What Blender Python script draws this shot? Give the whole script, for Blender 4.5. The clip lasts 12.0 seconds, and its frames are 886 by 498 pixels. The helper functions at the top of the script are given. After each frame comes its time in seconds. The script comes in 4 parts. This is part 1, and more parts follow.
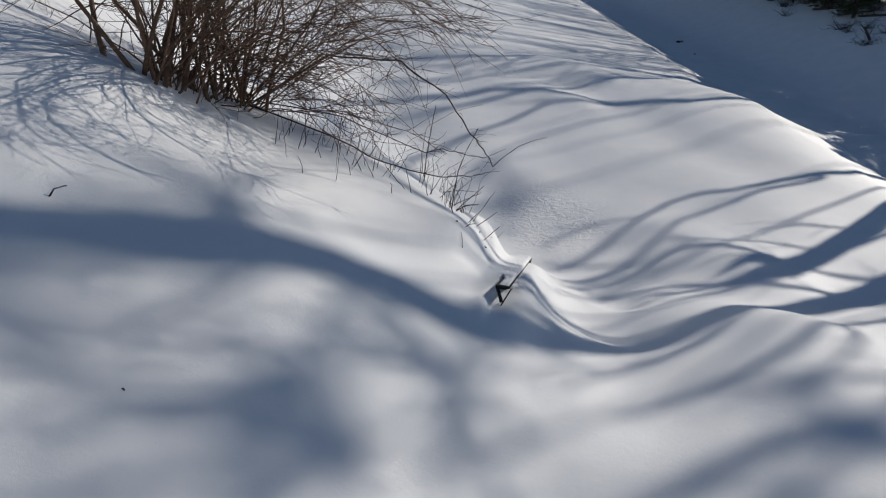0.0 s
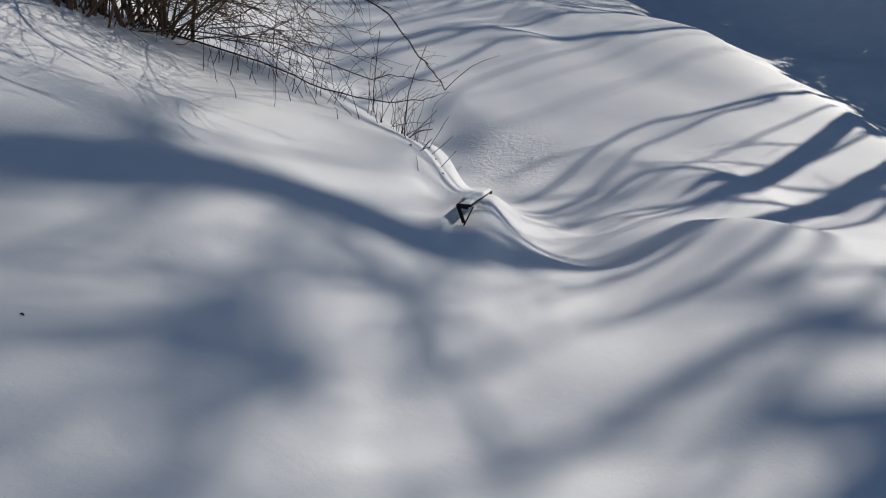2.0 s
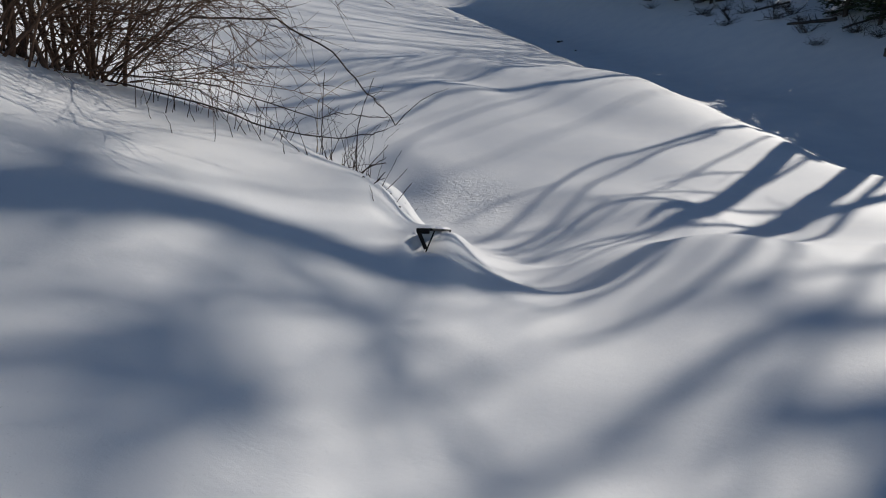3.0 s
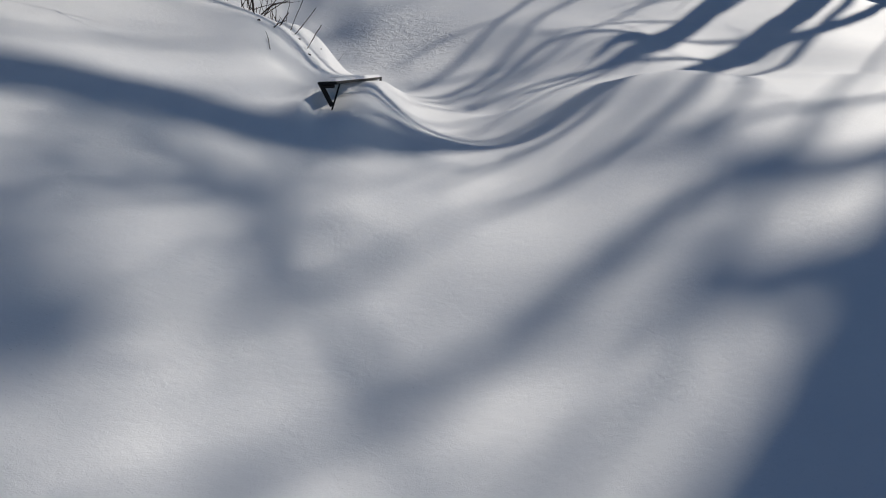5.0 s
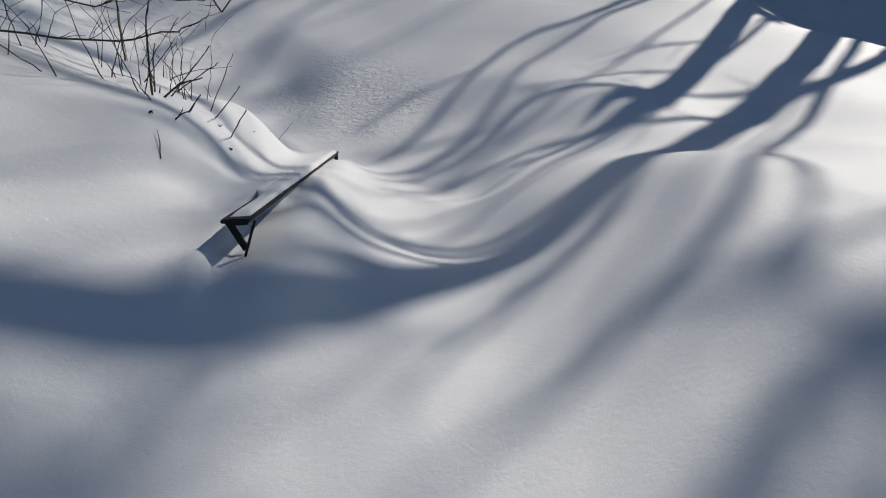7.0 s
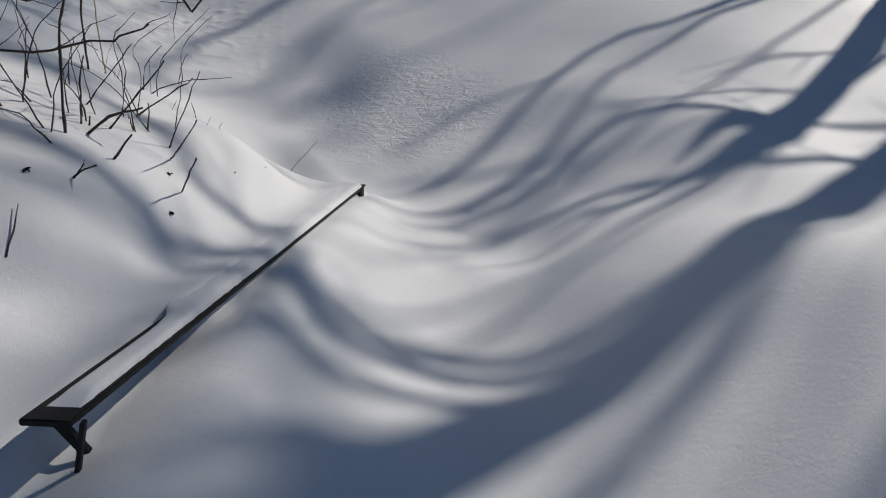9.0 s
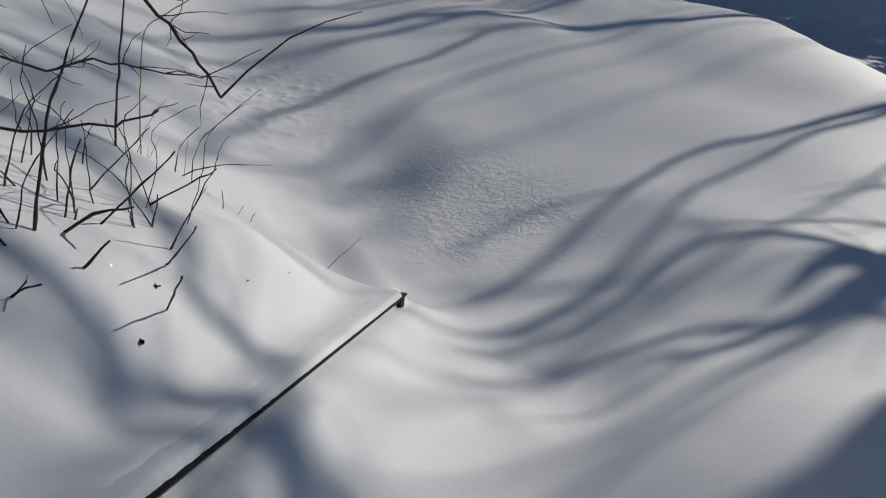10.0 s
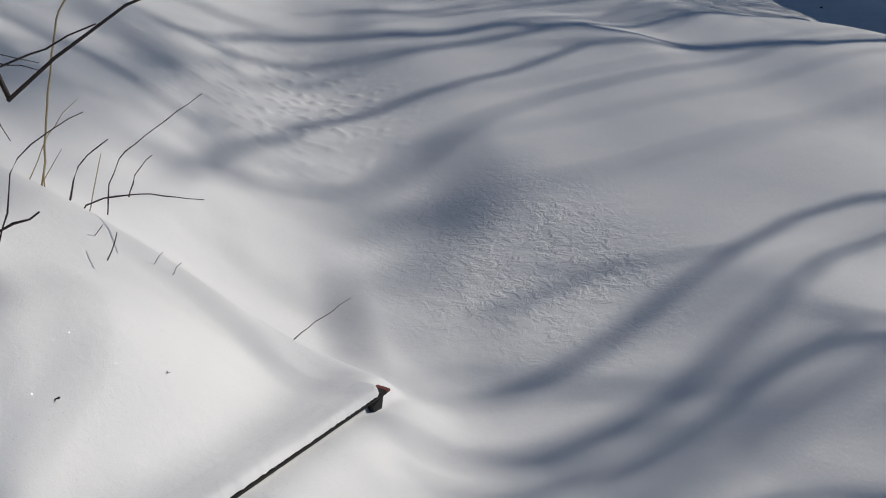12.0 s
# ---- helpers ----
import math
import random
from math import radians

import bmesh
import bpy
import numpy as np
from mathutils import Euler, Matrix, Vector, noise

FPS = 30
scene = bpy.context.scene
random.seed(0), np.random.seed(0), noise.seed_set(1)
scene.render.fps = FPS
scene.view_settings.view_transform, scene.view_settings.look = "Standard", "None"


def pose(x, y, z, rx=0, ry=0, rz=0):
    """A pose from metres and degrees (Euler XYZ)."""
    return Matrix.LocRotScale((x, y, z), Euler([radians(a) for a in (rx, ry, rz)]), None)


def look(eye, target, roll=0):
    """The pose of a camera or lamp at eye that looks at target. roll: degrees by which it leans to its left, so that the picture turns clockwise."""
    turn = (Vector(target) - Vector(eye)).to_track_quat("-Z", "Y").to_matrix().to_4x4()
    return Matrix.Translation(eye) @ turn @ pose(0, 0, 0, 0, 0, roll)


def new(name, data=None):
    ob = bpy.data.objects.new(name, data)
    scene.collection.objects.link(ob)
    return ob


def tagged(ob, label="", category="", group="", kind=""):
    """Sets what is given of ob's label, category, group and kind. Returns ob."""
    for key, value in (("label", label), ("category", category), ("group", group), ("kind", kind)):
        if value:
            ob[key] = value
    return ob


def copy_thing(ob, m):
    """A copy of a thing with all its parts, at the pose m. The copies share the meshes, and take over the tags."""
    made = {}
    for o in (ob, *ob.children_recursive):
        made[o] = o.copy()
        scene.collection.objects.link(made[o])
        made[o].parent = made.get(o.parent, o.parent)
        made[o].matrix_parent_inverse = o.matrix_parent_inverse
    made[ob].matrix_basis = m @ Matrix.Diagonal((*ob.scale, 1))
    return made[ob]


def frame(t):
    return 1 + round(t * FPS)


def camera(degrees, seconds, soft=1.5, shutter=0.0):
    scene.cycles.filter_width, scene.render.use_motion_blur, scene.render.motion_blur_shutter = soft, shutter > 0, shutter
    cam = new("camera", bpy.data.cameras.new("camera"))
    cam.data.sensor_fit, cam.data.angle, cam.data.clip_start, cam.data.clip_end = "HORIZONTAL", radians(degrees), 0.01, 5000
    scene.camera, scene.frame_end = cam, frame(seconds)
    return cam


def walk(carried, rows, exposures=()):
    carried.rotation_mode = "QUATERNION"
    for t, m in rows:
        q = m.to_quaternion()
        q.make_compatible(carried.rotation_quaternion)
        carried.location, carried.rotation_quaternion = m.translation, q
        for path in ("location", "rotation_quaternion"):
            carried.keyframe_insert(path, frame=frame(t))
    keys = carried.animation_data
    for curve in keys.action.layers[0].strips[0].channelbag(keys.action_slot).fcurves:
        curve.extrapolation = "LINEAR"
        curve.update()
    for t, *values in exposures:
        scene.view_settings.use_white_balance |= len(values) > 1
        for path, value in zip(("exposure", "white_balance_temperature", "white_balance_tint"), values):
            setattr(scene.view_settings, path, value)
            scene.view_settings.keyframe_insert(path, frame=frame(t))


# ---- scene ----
cam = camera(70.7, 12.0, 1.1)
PATH = [
    (0, (-0.042, 1.063, 2.577), (0.046, 2.931, 1.868), 5.9),
    (0.5, (-0.057, 1.165, 2.566), (0.188, 3.044, 1.929), 4.2),
    (1, (-0.032, 1.245, 2.464), (0.234, 3.127, 1.842), 3.6),
    (1.5, (-0.006, 1.25, 2.329), (0.265, 3.14, 1.733), 3.2),
    (2, (0.022, 1.281, 2.13), (0.24, 3.097, 1.319), 3.3),
    (2.5, (-0.012, 1.383, 1.976), (0.288, 3.251, 1.327), 2.2),
    (3, (0.025, 1.494, 1.732), (0.381, 3.364, 1.12), 0.6),
    (3.5, (0.041, 1.46, 1.655), (0.432, 3.212, 0.774), 0.6),
    (5.5, (0.531, 2.352, 1.646), (0.983, 3.982, 0.579), -1.8),
    (6, (0.578, 2.858, 1.622), (1.098, 4.505, 0.613), -2.1),
    (6.5, (0.738, 3.143, 1.624), (1.256, 4.803, 0.636), -1.5),
    (8.5, (1.168, 4.359, 1.602), (1.655, 6.034, 0.624), 2.0),
    (9, (1.425, 4.708, 1.499), (1.723, 6.407, 0.486), -0.6),
    (9.5, (1.578, 4.967, 1.517), (1.888, 6.676, 0.526), 3.9),
    (10, (1.584, 5.39, 1.475), (1.705, 7.22, 0.677), 2.9),
    (10.5, (1.678, 5.731, 1.475), (1.727, 7.558, 0.662), 2.3),
    (11, (1.908, 6.091, 1.417), (1.831, 7.986, 0.781), 3.6),
    (11.5, (2.034, 6.379, 1.35), (1.888, 8.243, 0.639), 5.7),
    (12, (2.06, 6.701, 1.302), (1.881, 8.537, 0.529), 4.6),
]
walk(cam, [(t, look(eye, target, roll)) for t, eye, target, roll in PATH],
     [(0, -0.38), (2, -0.45), (3.5, -0.52), (6, -0.52), (9, -0.75), (11, -0.83), (12, -0.76)])

# ---- world, sun and exposure ----
SUN_AZ, SUN_EL = 36.0, 29.5          # degrees from +x towards +y, and above the horizon
sun_way = Vector((math.cos(radians(SUN_AZ)) * math.cos(radians(SUN_EL)), math.sin(radians(SUN_AZ)) * math.cos(radians(SUN_EL)), math.sin(radians(SUN_EL))))
world = bpy.data.worlds.new("winter_sky")
scene.world = world
world.use_nodes = True
wn = world.node_tree.nodes
sky = wn.new("ShaderNodeTexSky")
sky.sky_type, sky.sun_disc = "NISHITA", False
sky.sun_elevation, sky.sun_rotation = radians(SUN_EL), radians(90 - SUN_AZ)
sky.air_density, sky.dust_density, sky.ozone_density = 1.0, 0.2, 3.8
wn["Background"].inputs["Strength"].default_value = 0.07
world.node_tree.links.new(sky.outputs["Color"], wn["Background"].inputs["Color"])
sun = new("sun", bpy.data.lights.new("sun", "SUN"))
sun.data.energy, sun.data.angle, sun.data.color = 4.4, radians(0.40), (1.0, 0.94, 0.85)
sun.matrix_world = look(sun_way * 60, (0, 0, 0))


# ---- materials ----
def material(name):
    m = bpy.data.materials.new(name)
    m.use_nodes = True
    t = m.node_tree
    return m, t, t.nodes["Principled BSDF"]


def add(t, kind, **values):
    node = t.nodes.new(kind)
    for key, value in values.items():
        node.inputs[key.replace("_", " ")].default_value = value
    return node


def ramp(t, source, stops):
    r = t.nodes.new("ShaderNodeValToRGB")
    while len(r.color_ramp.elements) < len(stops):
        r.color_ramp.elements.new(0.5)
    for e, (p, c) in zip(r.color_ramp.elements, stops):
        e.position, e.color = p, (*c, 1) if len(c) == 3 else c
    t.links.new(source, r.inputs[0])
    return r


def snow_material(name, crust):
    m, t, b = material(name)
    geo = t.nodes.new("ShaderNodeNewGeometry")
    big = add(t, "ShaderNodeTexNoise", Scale=1.3, Detail=4.0, Roughness=0.55)
    t.links.new(geo.outputs["Position"], big.inputs["Vector"])
    tone = ramp(t, big.outputs["Fac"], [(0.3, (0.80, 0.81, 0.83)), (0.7, (0.87, 0.87, 0.87))])
    t.links.new(tone.outputs[0], b.inputs["Base Color"])
    grain = add(t, "ShaderNodeTexNoise", Scale=210.0, Detail=3.0, Roughness=0.65)
    t.links.new(geo.outputs["Position"], grain.inputs["Vector"])
    soft = add(t, "ShaderNodeTexNoise", Scale=26.0, Detail=5.0, Roughness=0.6)
    t.links.new(geo.outputs["Position"], soft.inputs["Vector"])
    b1 = add(t, "ShaderNodeBump", Strength=0.35, Distance=0.0025)
    t.links.new(grain.outputs["Fac"], b1.inputs["Height"])
    b2 = add(t, "ShaderNodeBump", Strength=crust, Distance=0.012)
    t.links.new(soft.outputs["Fac"], b2.inputs["Height"])
    # wind-broken crust in the basin
    off = t.nodes.new("ShaderNodeVectorMath")
    off.operation = "MULTIPLY_ADD"
    off.inputs[1].default_value, off.inputs[2].default_value = (0.62, 0.5, 0.0), (-1.40, -5.9, 0.0)
    t.links.new(geo.outputs["Position"], off.inputs[0])
    far = t.nodes.new("ShaderNodeVectorMath")
    far.operation = "LENGTH"
    t.links.new(off.outputs[0], far.inputs[0])
    where = ramp(t, far.outputs["Value"], [(0.2, (1, 1, 1)), (1.15, (0.05, 0.05, 0.05))])
    where.color_ramp.interpolation = "EASE"
    patch = add(t, "ShaderNodeTexNoise", Scale=3.2, Detail=3.0, Roughness=0.6)
    t.links.new(geo.outputs["Position"], patch.inputs["Vector"])
    broken = ramp(t, patch.outputs["Fac"], [(0.36, (0.25, 0.25, 0.25)), (0.6, (1, 1, 1))])
    torn = t.nodes.new("ShaderNodeMath")
    torn.operation = "MULTIPLY"
    t.links.new(where.outputs[0], torn.inputs[0])
    t.links.new(broken.outputs[0], torn.inputs[1])
    flake = add(t, "ShaderNodeTexNoise", Scale=9.5, Detail=5.0, Roughness=0.62, Distortion=0.5)
    t.links.new(geo.outputs["Position"], flake.inputs["Vector"])
    level = ramp(t, flake.outputs["Fac"], [(0.42, (0, 0, 0)), (0.6, (1, 1, 1))])
    even = t.nodes.new("ShaderNodeMath")
    even.operation = "SUBTRACT"
    even.inputs[1].default_value = 0.5
    t.links.new(level.outputs[0], even.inputs[0])
    rough = t.nodes.new("ShaderNodeMath")
    rough.operation = "MULTIPLY"
    t.links.new(even.outputs[0], rough.inputs[0])
    t.links.new(torn.outputs[0], rough.inputs[1])
    b3 = add(t, "ShaderNodeBump", Strength=0.7, Distance=0.016)
    t.links.new(rough.outputs[0], b3.inputs["Height"])
    t.links.new(b1.outputs["Normal"], b3.inputs["Normal"])
    t.links.new(b3.outputs["Normal"], b2.inputs["Normal"])
    t.links.new(b2.outputs["Normal"], b.inputs["Normal"])
    # ice crystals: sparse mirror-like facets turned at random
    cell = add(t, "ShaderNodeTexVoronoi", Scale=240.0)
    t.links.new(geo.outputs["Position"], cell.inputs["Vector"])
    near = t.nodes.new("ShaderNodeMath")
    near.operation = "LESS_THAN"
    near.inputs[1].default_value = 0.34
    t.links.new(cell.outputs["Distance"], near.inputs[0])
    pick = t.nodes.new("ShaderNodeSeparateColor")
    t.links.new(cell.outputs["Color"], pick.inputs[0])
    few = t.nodes.new("ShaderNodeMath")
    few.operation = "GREATER_THAN"
    few.inputs[1].default_value = 0.985
    t.links.new(pick.outputs[0], few.inputs[0])
    both = t.nodes.new("ShaderNodeMath")
    both.operation = "MULTIPLY"
    t.links.new(near.outputs[0], both.inputs[0])
    t.links.new(few.outputs[0], both.inputs[1])
    share = t.nodes.new("ShaderNodeMath")
    share.operation = "MULTIPLY"
    share.inputs[1].default_value = 0.3
    t.links.new(both.outputs[0], share.inputs[0])
    turn = t.nodes.new("ShaderNodeVectorMath")
    turn.operation = "MULTIPLY_ADD"
    turn.inputs[1].default_value, turn.inputs[2].default_value = (2.2, 2.2, 0.0), (-1.1, -1.1, 0.9)
    t.links.new(cell.outputs["Color"], turn.inputs[0])
    unit = t.nodes.new("ShaderNodeVectorMath")
    unit.operation = "NORMALIZE"
    t.links.new(turn.outputs[0], unit.inputs[0])
    ice = t.nodes.new("ShaderNodeBsdfGlossy")
    ice.inputs["Roughness"].default_value = 0.25
    t.links.new(unit.outputs[0], ice.inputs["Normal"])
    mix = t.nodes.new("ShaderNodeMixShader")
    t.links.new(share.outputs[0], mix.inputs[0])
    t.links.new(b.outputs[0], mix.inputs[1])
    t.links.new(ice.outputs[0], mix.inputs[2])
    t.links.new(mix.outputs[0], t.nodes["Material Output"].inputs["Surface"])
    b.inputs["Roughness"].default_value = 0.6
    b.inputs["Specular IOR Level"].default_value = 0.4
    return m


def wood_material(name, dark, light, scale, rough=0.8, stretch=(1, 1, 0.12), bump=0.5):
    m, t, b = material(name)
    co = t.nodes.new("ShaderNodeTexCoord")
    mp = t.nodes.new("ShaderNodeMapping")
    mp.inputs["Scale"].default_value = stretch
    t.links.new(co.outputs["Object"], mp.inputs["Vector"])
    grain = add(t, "ShaderNodeTexNoise", Scale=scale, Detail=6.0, Roughness=0.65)
    t.links.new(mp.outputs[0], grain.inputs["Vector"])
    patch = add(t, "ShaderNodeTexNoise", Scale=scale * 0.08, Detail=3.0)
    t.links.new(co.outputs["Object"], patch.inputs["Vector"])
    both = t.nodes.new("ShaderNodeMath")
    both.operation = "MULTIPLY_ADD"
    both.inputs[1].default_value = 0.5
    t.links.new(grain.outputs["Fac"], both.inputs[0])
    half = t.nodes.new("ShaderNodeMath")
    half.operation = "MULTIPLY"
    half.inputs[1].default_value = 0.5
    t.links.new(patch.outputs["Fac"], half.inputs[0])
    t.links.new(half.outputs[0], both.inputs[2])
    tone = ramp(t, both.outputs[0], [(0.35, dark), (0.65, light)])
    t.links.new(tone.outputs[0], b.inputs["Base Color"])
    bp = add(t, "ShaderNodeBump", Strength=bump, Distance=0.004)
    t.links.new(grain.outputs["Fac"], bp.inputs["Height"])
    t.links.new(bp.outputs["Normal"], b.inputs["Normal"])
    b.inputs["Roughness"].default_value = rough
    return m


def island_material(name, a, c, rough=0.8):
    """A colour that differs from piece to piece, with fine mottling."""
    m, t, b = material(name)
    geo = t.nodes.new("ShaderNodeNewGeometry")
    fine = add(t, "ShaderNodeTexNoise", Scale=60.0, Detail=4.0)
    t.links.new(geo.outputs["Position"], fine.inputs["Vector"])
    s = t.nodes.new("ShaderNodeMath")
    s.operation = "MULTIPLY_ADD"
    s.inputs[1].default_value = 0.6
    t.links.new(geo.outputs["Random Per Island"], s.inputs[0])
    h = t.nodes.new("ShaderNodeMath")
    h.operation = "MULTIPLY"
    h.inputs[1].default_value = 0.4
    t.links.new(fine.outputs["Fac"], h.inputs[0])
    t.links.new(h.outputs[0], s.inputs[2])
    tone = ramp(t, s.outputs[0], [(0.15, a), (0.85, c)])
    t.links.new(tone.outputs[0], b.inputs["Base Color"])
    b.inputs["Roughness"].default_value = rough
    return m


SNOW = snow_material("snow", 0.13)
PLANK = wood_material("dark_weathered_wood", (0.004, 0.004, 0.0045), (0.016, 0.014, 0.013), 40, 0.85, (1, 0.06, 1))
RED_WOOD = wood_material("red_stained_end_grain", (0.10, 0.025, 0.018), (0.22, 0.06, 0.045), 50, 0.7, (1, 1, 1))
SHRUB_BARK = island_material("shrub_bark", (0.05, 0.027, 0.017), (0.24, 0.135, 0.08))
TWIG_BARK = island_material("twig_bark", (0.018, 0.012, 0.010), (0.085, 0.055, 0.04))
STRAW = island_material("dry_grass", (0.28, 0.20, 0.09), (0.48, 0.38, 0.22))
LEAF = island_material("dead_leaf", (0.02, 0.012, 0.008), (0.06, 0.035, 0.02))
TRUNK_BARK = wood_material("tree_bark", (0.03, 0.024, 0.02), (0.11, 0.09, 0.075), 14, 0.95, (1, 1, 0.25), 1.0)
NEEDLES = island_material("spruce_needles", (0.014, 0.028, 0.010), (0.085, 0.11, 0.035))
BRUSH = island_material("brush_wood", (0.03, 0.022, 0.017), (0.15, 0.11, 0.08))


# ---- the shape of the ground ----
BASE = (0.9275, -0.1952, 0.0333)
DRIFTS = [  # x, y, spread and height of each drift
    (9.0, 20.0, 2.60, 0.915),
    (-5.4, 8.0, 1.70, 0.550),
    (10.0, 1.0, 2.60, 0.648),
    (3.8, 11.4, 1.10, 0.505),
    (1.6, 13.4, 1.50, 0.080),
    (-0.4, 8.4, 1.10, 0.360),
    (2.0, 11.0, 0.70, 0.269),
    (-6.4, 4.8, 1.10, 0.363),
    (-7.0, 11.4, 1.10, 0.355),
    (5.0, 10.0, 0.70, 0.186),
    (0.2, 9.2, 0.45, 0.215),
    (2.2, 12.5, 0.85, 0.075),
    (-3.0, 6.5, 0.70, 0.210),
    (7.4, 4.8, 1.10, 0.144),
    (4.4, 21.0, 1.10, 0.319),
    (5.6, 17.4, 1.10, 0.189),
    (-7.0, 14.4, 1.10, 0.308),
    (9.8, 15.2, 1.70, 0.111),
    (10.0, 5.5, 0.70, 0.169),
    (3.8, 6.8, 0.45, 0.115),
    (-7.0, 21.0, 1.10, 0.325),
    (-6.4, 2.4, 1.10, 0.173),
    (-7.0, 9.0, 0.70, 0.192),
    (-7.0, 17.5, 0.70, 0.251),
    (0.35, 6.90, 0.30, 0.070),
    (1.7, 18.0, 0.60, 0.100),
    (3.0, 18.4, 0.50, 0.120),
    (4.0, 18.2, 0.45, 0.130),
    (0.55, 7.45, 0.35, 0.083),
    (0.95, 8.4, 0.32, 0.290),
    (2.9, 9.9, 0.60, 0.088),
    (0.3, 8.9, 0.35, -0.068),
    (2.6, 5.4, 0.50, -0.036),
    (1.0, 13.0, 0.60, -0.057),
    (0.4, 6.6, 0.40, 0.062),
]
HOLLOWS = [  # the same for each hollow
    (2.0, 11.0, 2.60, -2.143),
    (-0.6, 15.2, 1.70, -1.020),
    (1.0, 4.0, 1.70, -0.755),
    (2.0, 7.0, 0.70, -0.501),
    (-2.8, 12.6, 1.10, -0.447),
    (-2.2, 18.4, 1.70, -0.535),
    (6.8, 9.0, 1.10, -0.415),
    (1.0, 0.0, 1.70, -0.329),
    (-4.0, 15.0, 1.10, -0.367),
    (0.8, 18.6, 1.10, -0.281),
    (8.0, 11.4, 1.10, -0.220),
    (2.0, 15.0, 1.15, -0.09),
    (-2.0, 4.0, 0.70, -0.182),
    (1.8, 5.6, 0.62, -0.15),
    (2.6, 8.4, 0.45, -0.204),
    (-0.5, 12.5, 0.70, -0.178),
    (3.5, 2.5, 0.70, -0.163),
    (5.0, 8.0, 0.70, -0.138),
    (1.4, 8.4, 0.45, -0.132),
    (7.0, 7.0, 0.70, -0.147),
    (9.0, 9.0, 0.70, -0.160),
    (-1.2, 14.7, 1.10, -0.280),
    (3.9, 10.9, 1.00, -0.069),
    (5.2, 11.8, 1.00, -0.088),
    (6.5, 12.8, 1.00, -0.033),
    (8.0, 13.8, 1.00, -0.103),
    (4.1, 13.5, 1.00, -0.066),
    (5.4, 14.4, 1.00, -0.138),
    (6.8, 15.5, 1.00, -0.208),
    (1.6, 14.1, 1.00, 0.097),
    (2.9, 15.1, 1.00, -0.153),
    (4.2, 16.0, 1.00, -0.180),
    (5.6, 17.1, 1.00, -0.309),
    (0.4, 15.8, 1.00, 0.118),
    (1.7, 16.7, 1.00, -0.234),
    (3.0, 17.6, 1.00, -0.131),
    (4.5, 18.7, 1.00, -0.183),
]
BENCH_NEAR, BENCH_FAR = Vector((0.716, 5.862, 0.470)), Vector((1.548, 9.247, -0.540))
bench_way = (BENCH_FAR - BENCH_NEAR).normalized()
bench_side = Vector((bench_way.y, -bench_way.x, 0)).normalized()      # to the lower, sunny side


def smooth(a, b, v):
    t = np.clip((v - a) / (b - a), 0, 1)
    return t * t * (3 - 2 * t)


def lip(y):
    """Where the bank breaks off towards the road."""
    return 10.0 + 0.03 * np.maximum(y - 18, 0) + 0.22 * np.sin(y * 0.9) + 0.12 * np.sin(y * 2.3 + 1)


def field(x, y):
    z = BASE[0] + BASE[1] * 14 * np.tanh(x / 14) + BASE[2] * np.minimum(y, 30)
    z = z + 0.122 * np.maximum(y - 19.5, 0) - 0.05 * np.maximum(y - 120, 0)
    for cx, cy, s, h in DRIFTS + HOLLOWS:
        z = z + h * np.exp(-((x - cx) ** 2 + (y - cy) ** 2) / (2 * s * s))
    return z


def spur(x, y):
    """The spur below the shrub breaks off towards the basin behind it."""
    al = 0.92 * (x + 0.4) + 0.39 * (y - 8.75)
    q = -0.39 * (x + 0.4) + 0.92 * (y - 8.75) + 0.05 * np.sin(al * 3)
    along = smooth(-1.2, 0.1, al) * (1 - smooth(1.75, 2.2, al))
    crease = 0.020 * np.exp(-((q - 0.34) / 0.08) ** 2) - 0.022 * np.exp(-((q - 0.20) / 0.08) ** 2)
    return along * (crease + 0.045 * np.exp(-(q / 0.16) ** 2) - 0.17 * smooth(0.02, 0.4, q) * (1 - smooth(0.7, 1.9, q)))


def ground(x, y):
    x, y = np.asarray(x, float), np.asarray(y, float)
    e = lip(y)
    road = field(e, y) - 0.75 - 0.1 * np.exp(-((x - 13.4) ** 2) / 0.8)
    bank = 3.4 * smooth(15.5, 24.5, x) + 0.05 * np.maximum(x - 22, 0) - 0.03 * np.maximum(x - 70, 0)
    t = smooth(e - 0.1, e + 2.6, x)
    z = field(np.minimum(x, e + 0.6), y) * (1 - t) + (road + bank) * t + spur(x, y)
    # snow caught against the bench: higher behind the plank, scoured in front
    px, py = x - BENCH_NEAR.x, y - BENCH_NEAR.y
    ln = math.hypot(bench_way.x, bench_way.y)
    al = (px * bench_way.x + py * bench_way.y) / ln
    ac = px * bench_side.x + py * bench_side.y
    top = BENCH_NEAR.z + al * bench_way.z / ln
    on = smooth(-0.55, -0.05, al) * (1 - smooth(3.5, 3.9, al))
    behind = top - 0.10 + 0.055 * smooth(-0.1, 0.35, al) + 0.075 * smooth(0.45, 0.78, al)
    front = top - 0.18 + 0.075 * smooth(0.05, 0.7, al) + 0.075 * smooth(0.7, 1.75, al) - 0.055 * smooth(2.9, 3.5, al)
    wb = on * np.exp(-(np.maximum(-ac - 0.1, 0) / 0.26) ** 2)
    wf = on * np.exp(-(np.maximum(ac - 0.06, 0) / 0.22) ** 2)
    side = smooth(-0.135, -0.05, ac - 0.10 * smooth(0.55, 0.8, al))
    w = np.where(ac < 0, wb, wf)
    return z * (1 - w) + (behind * (1 - side) + front * side) * w


def z_at(x, y):
    return float(ground(x, y))


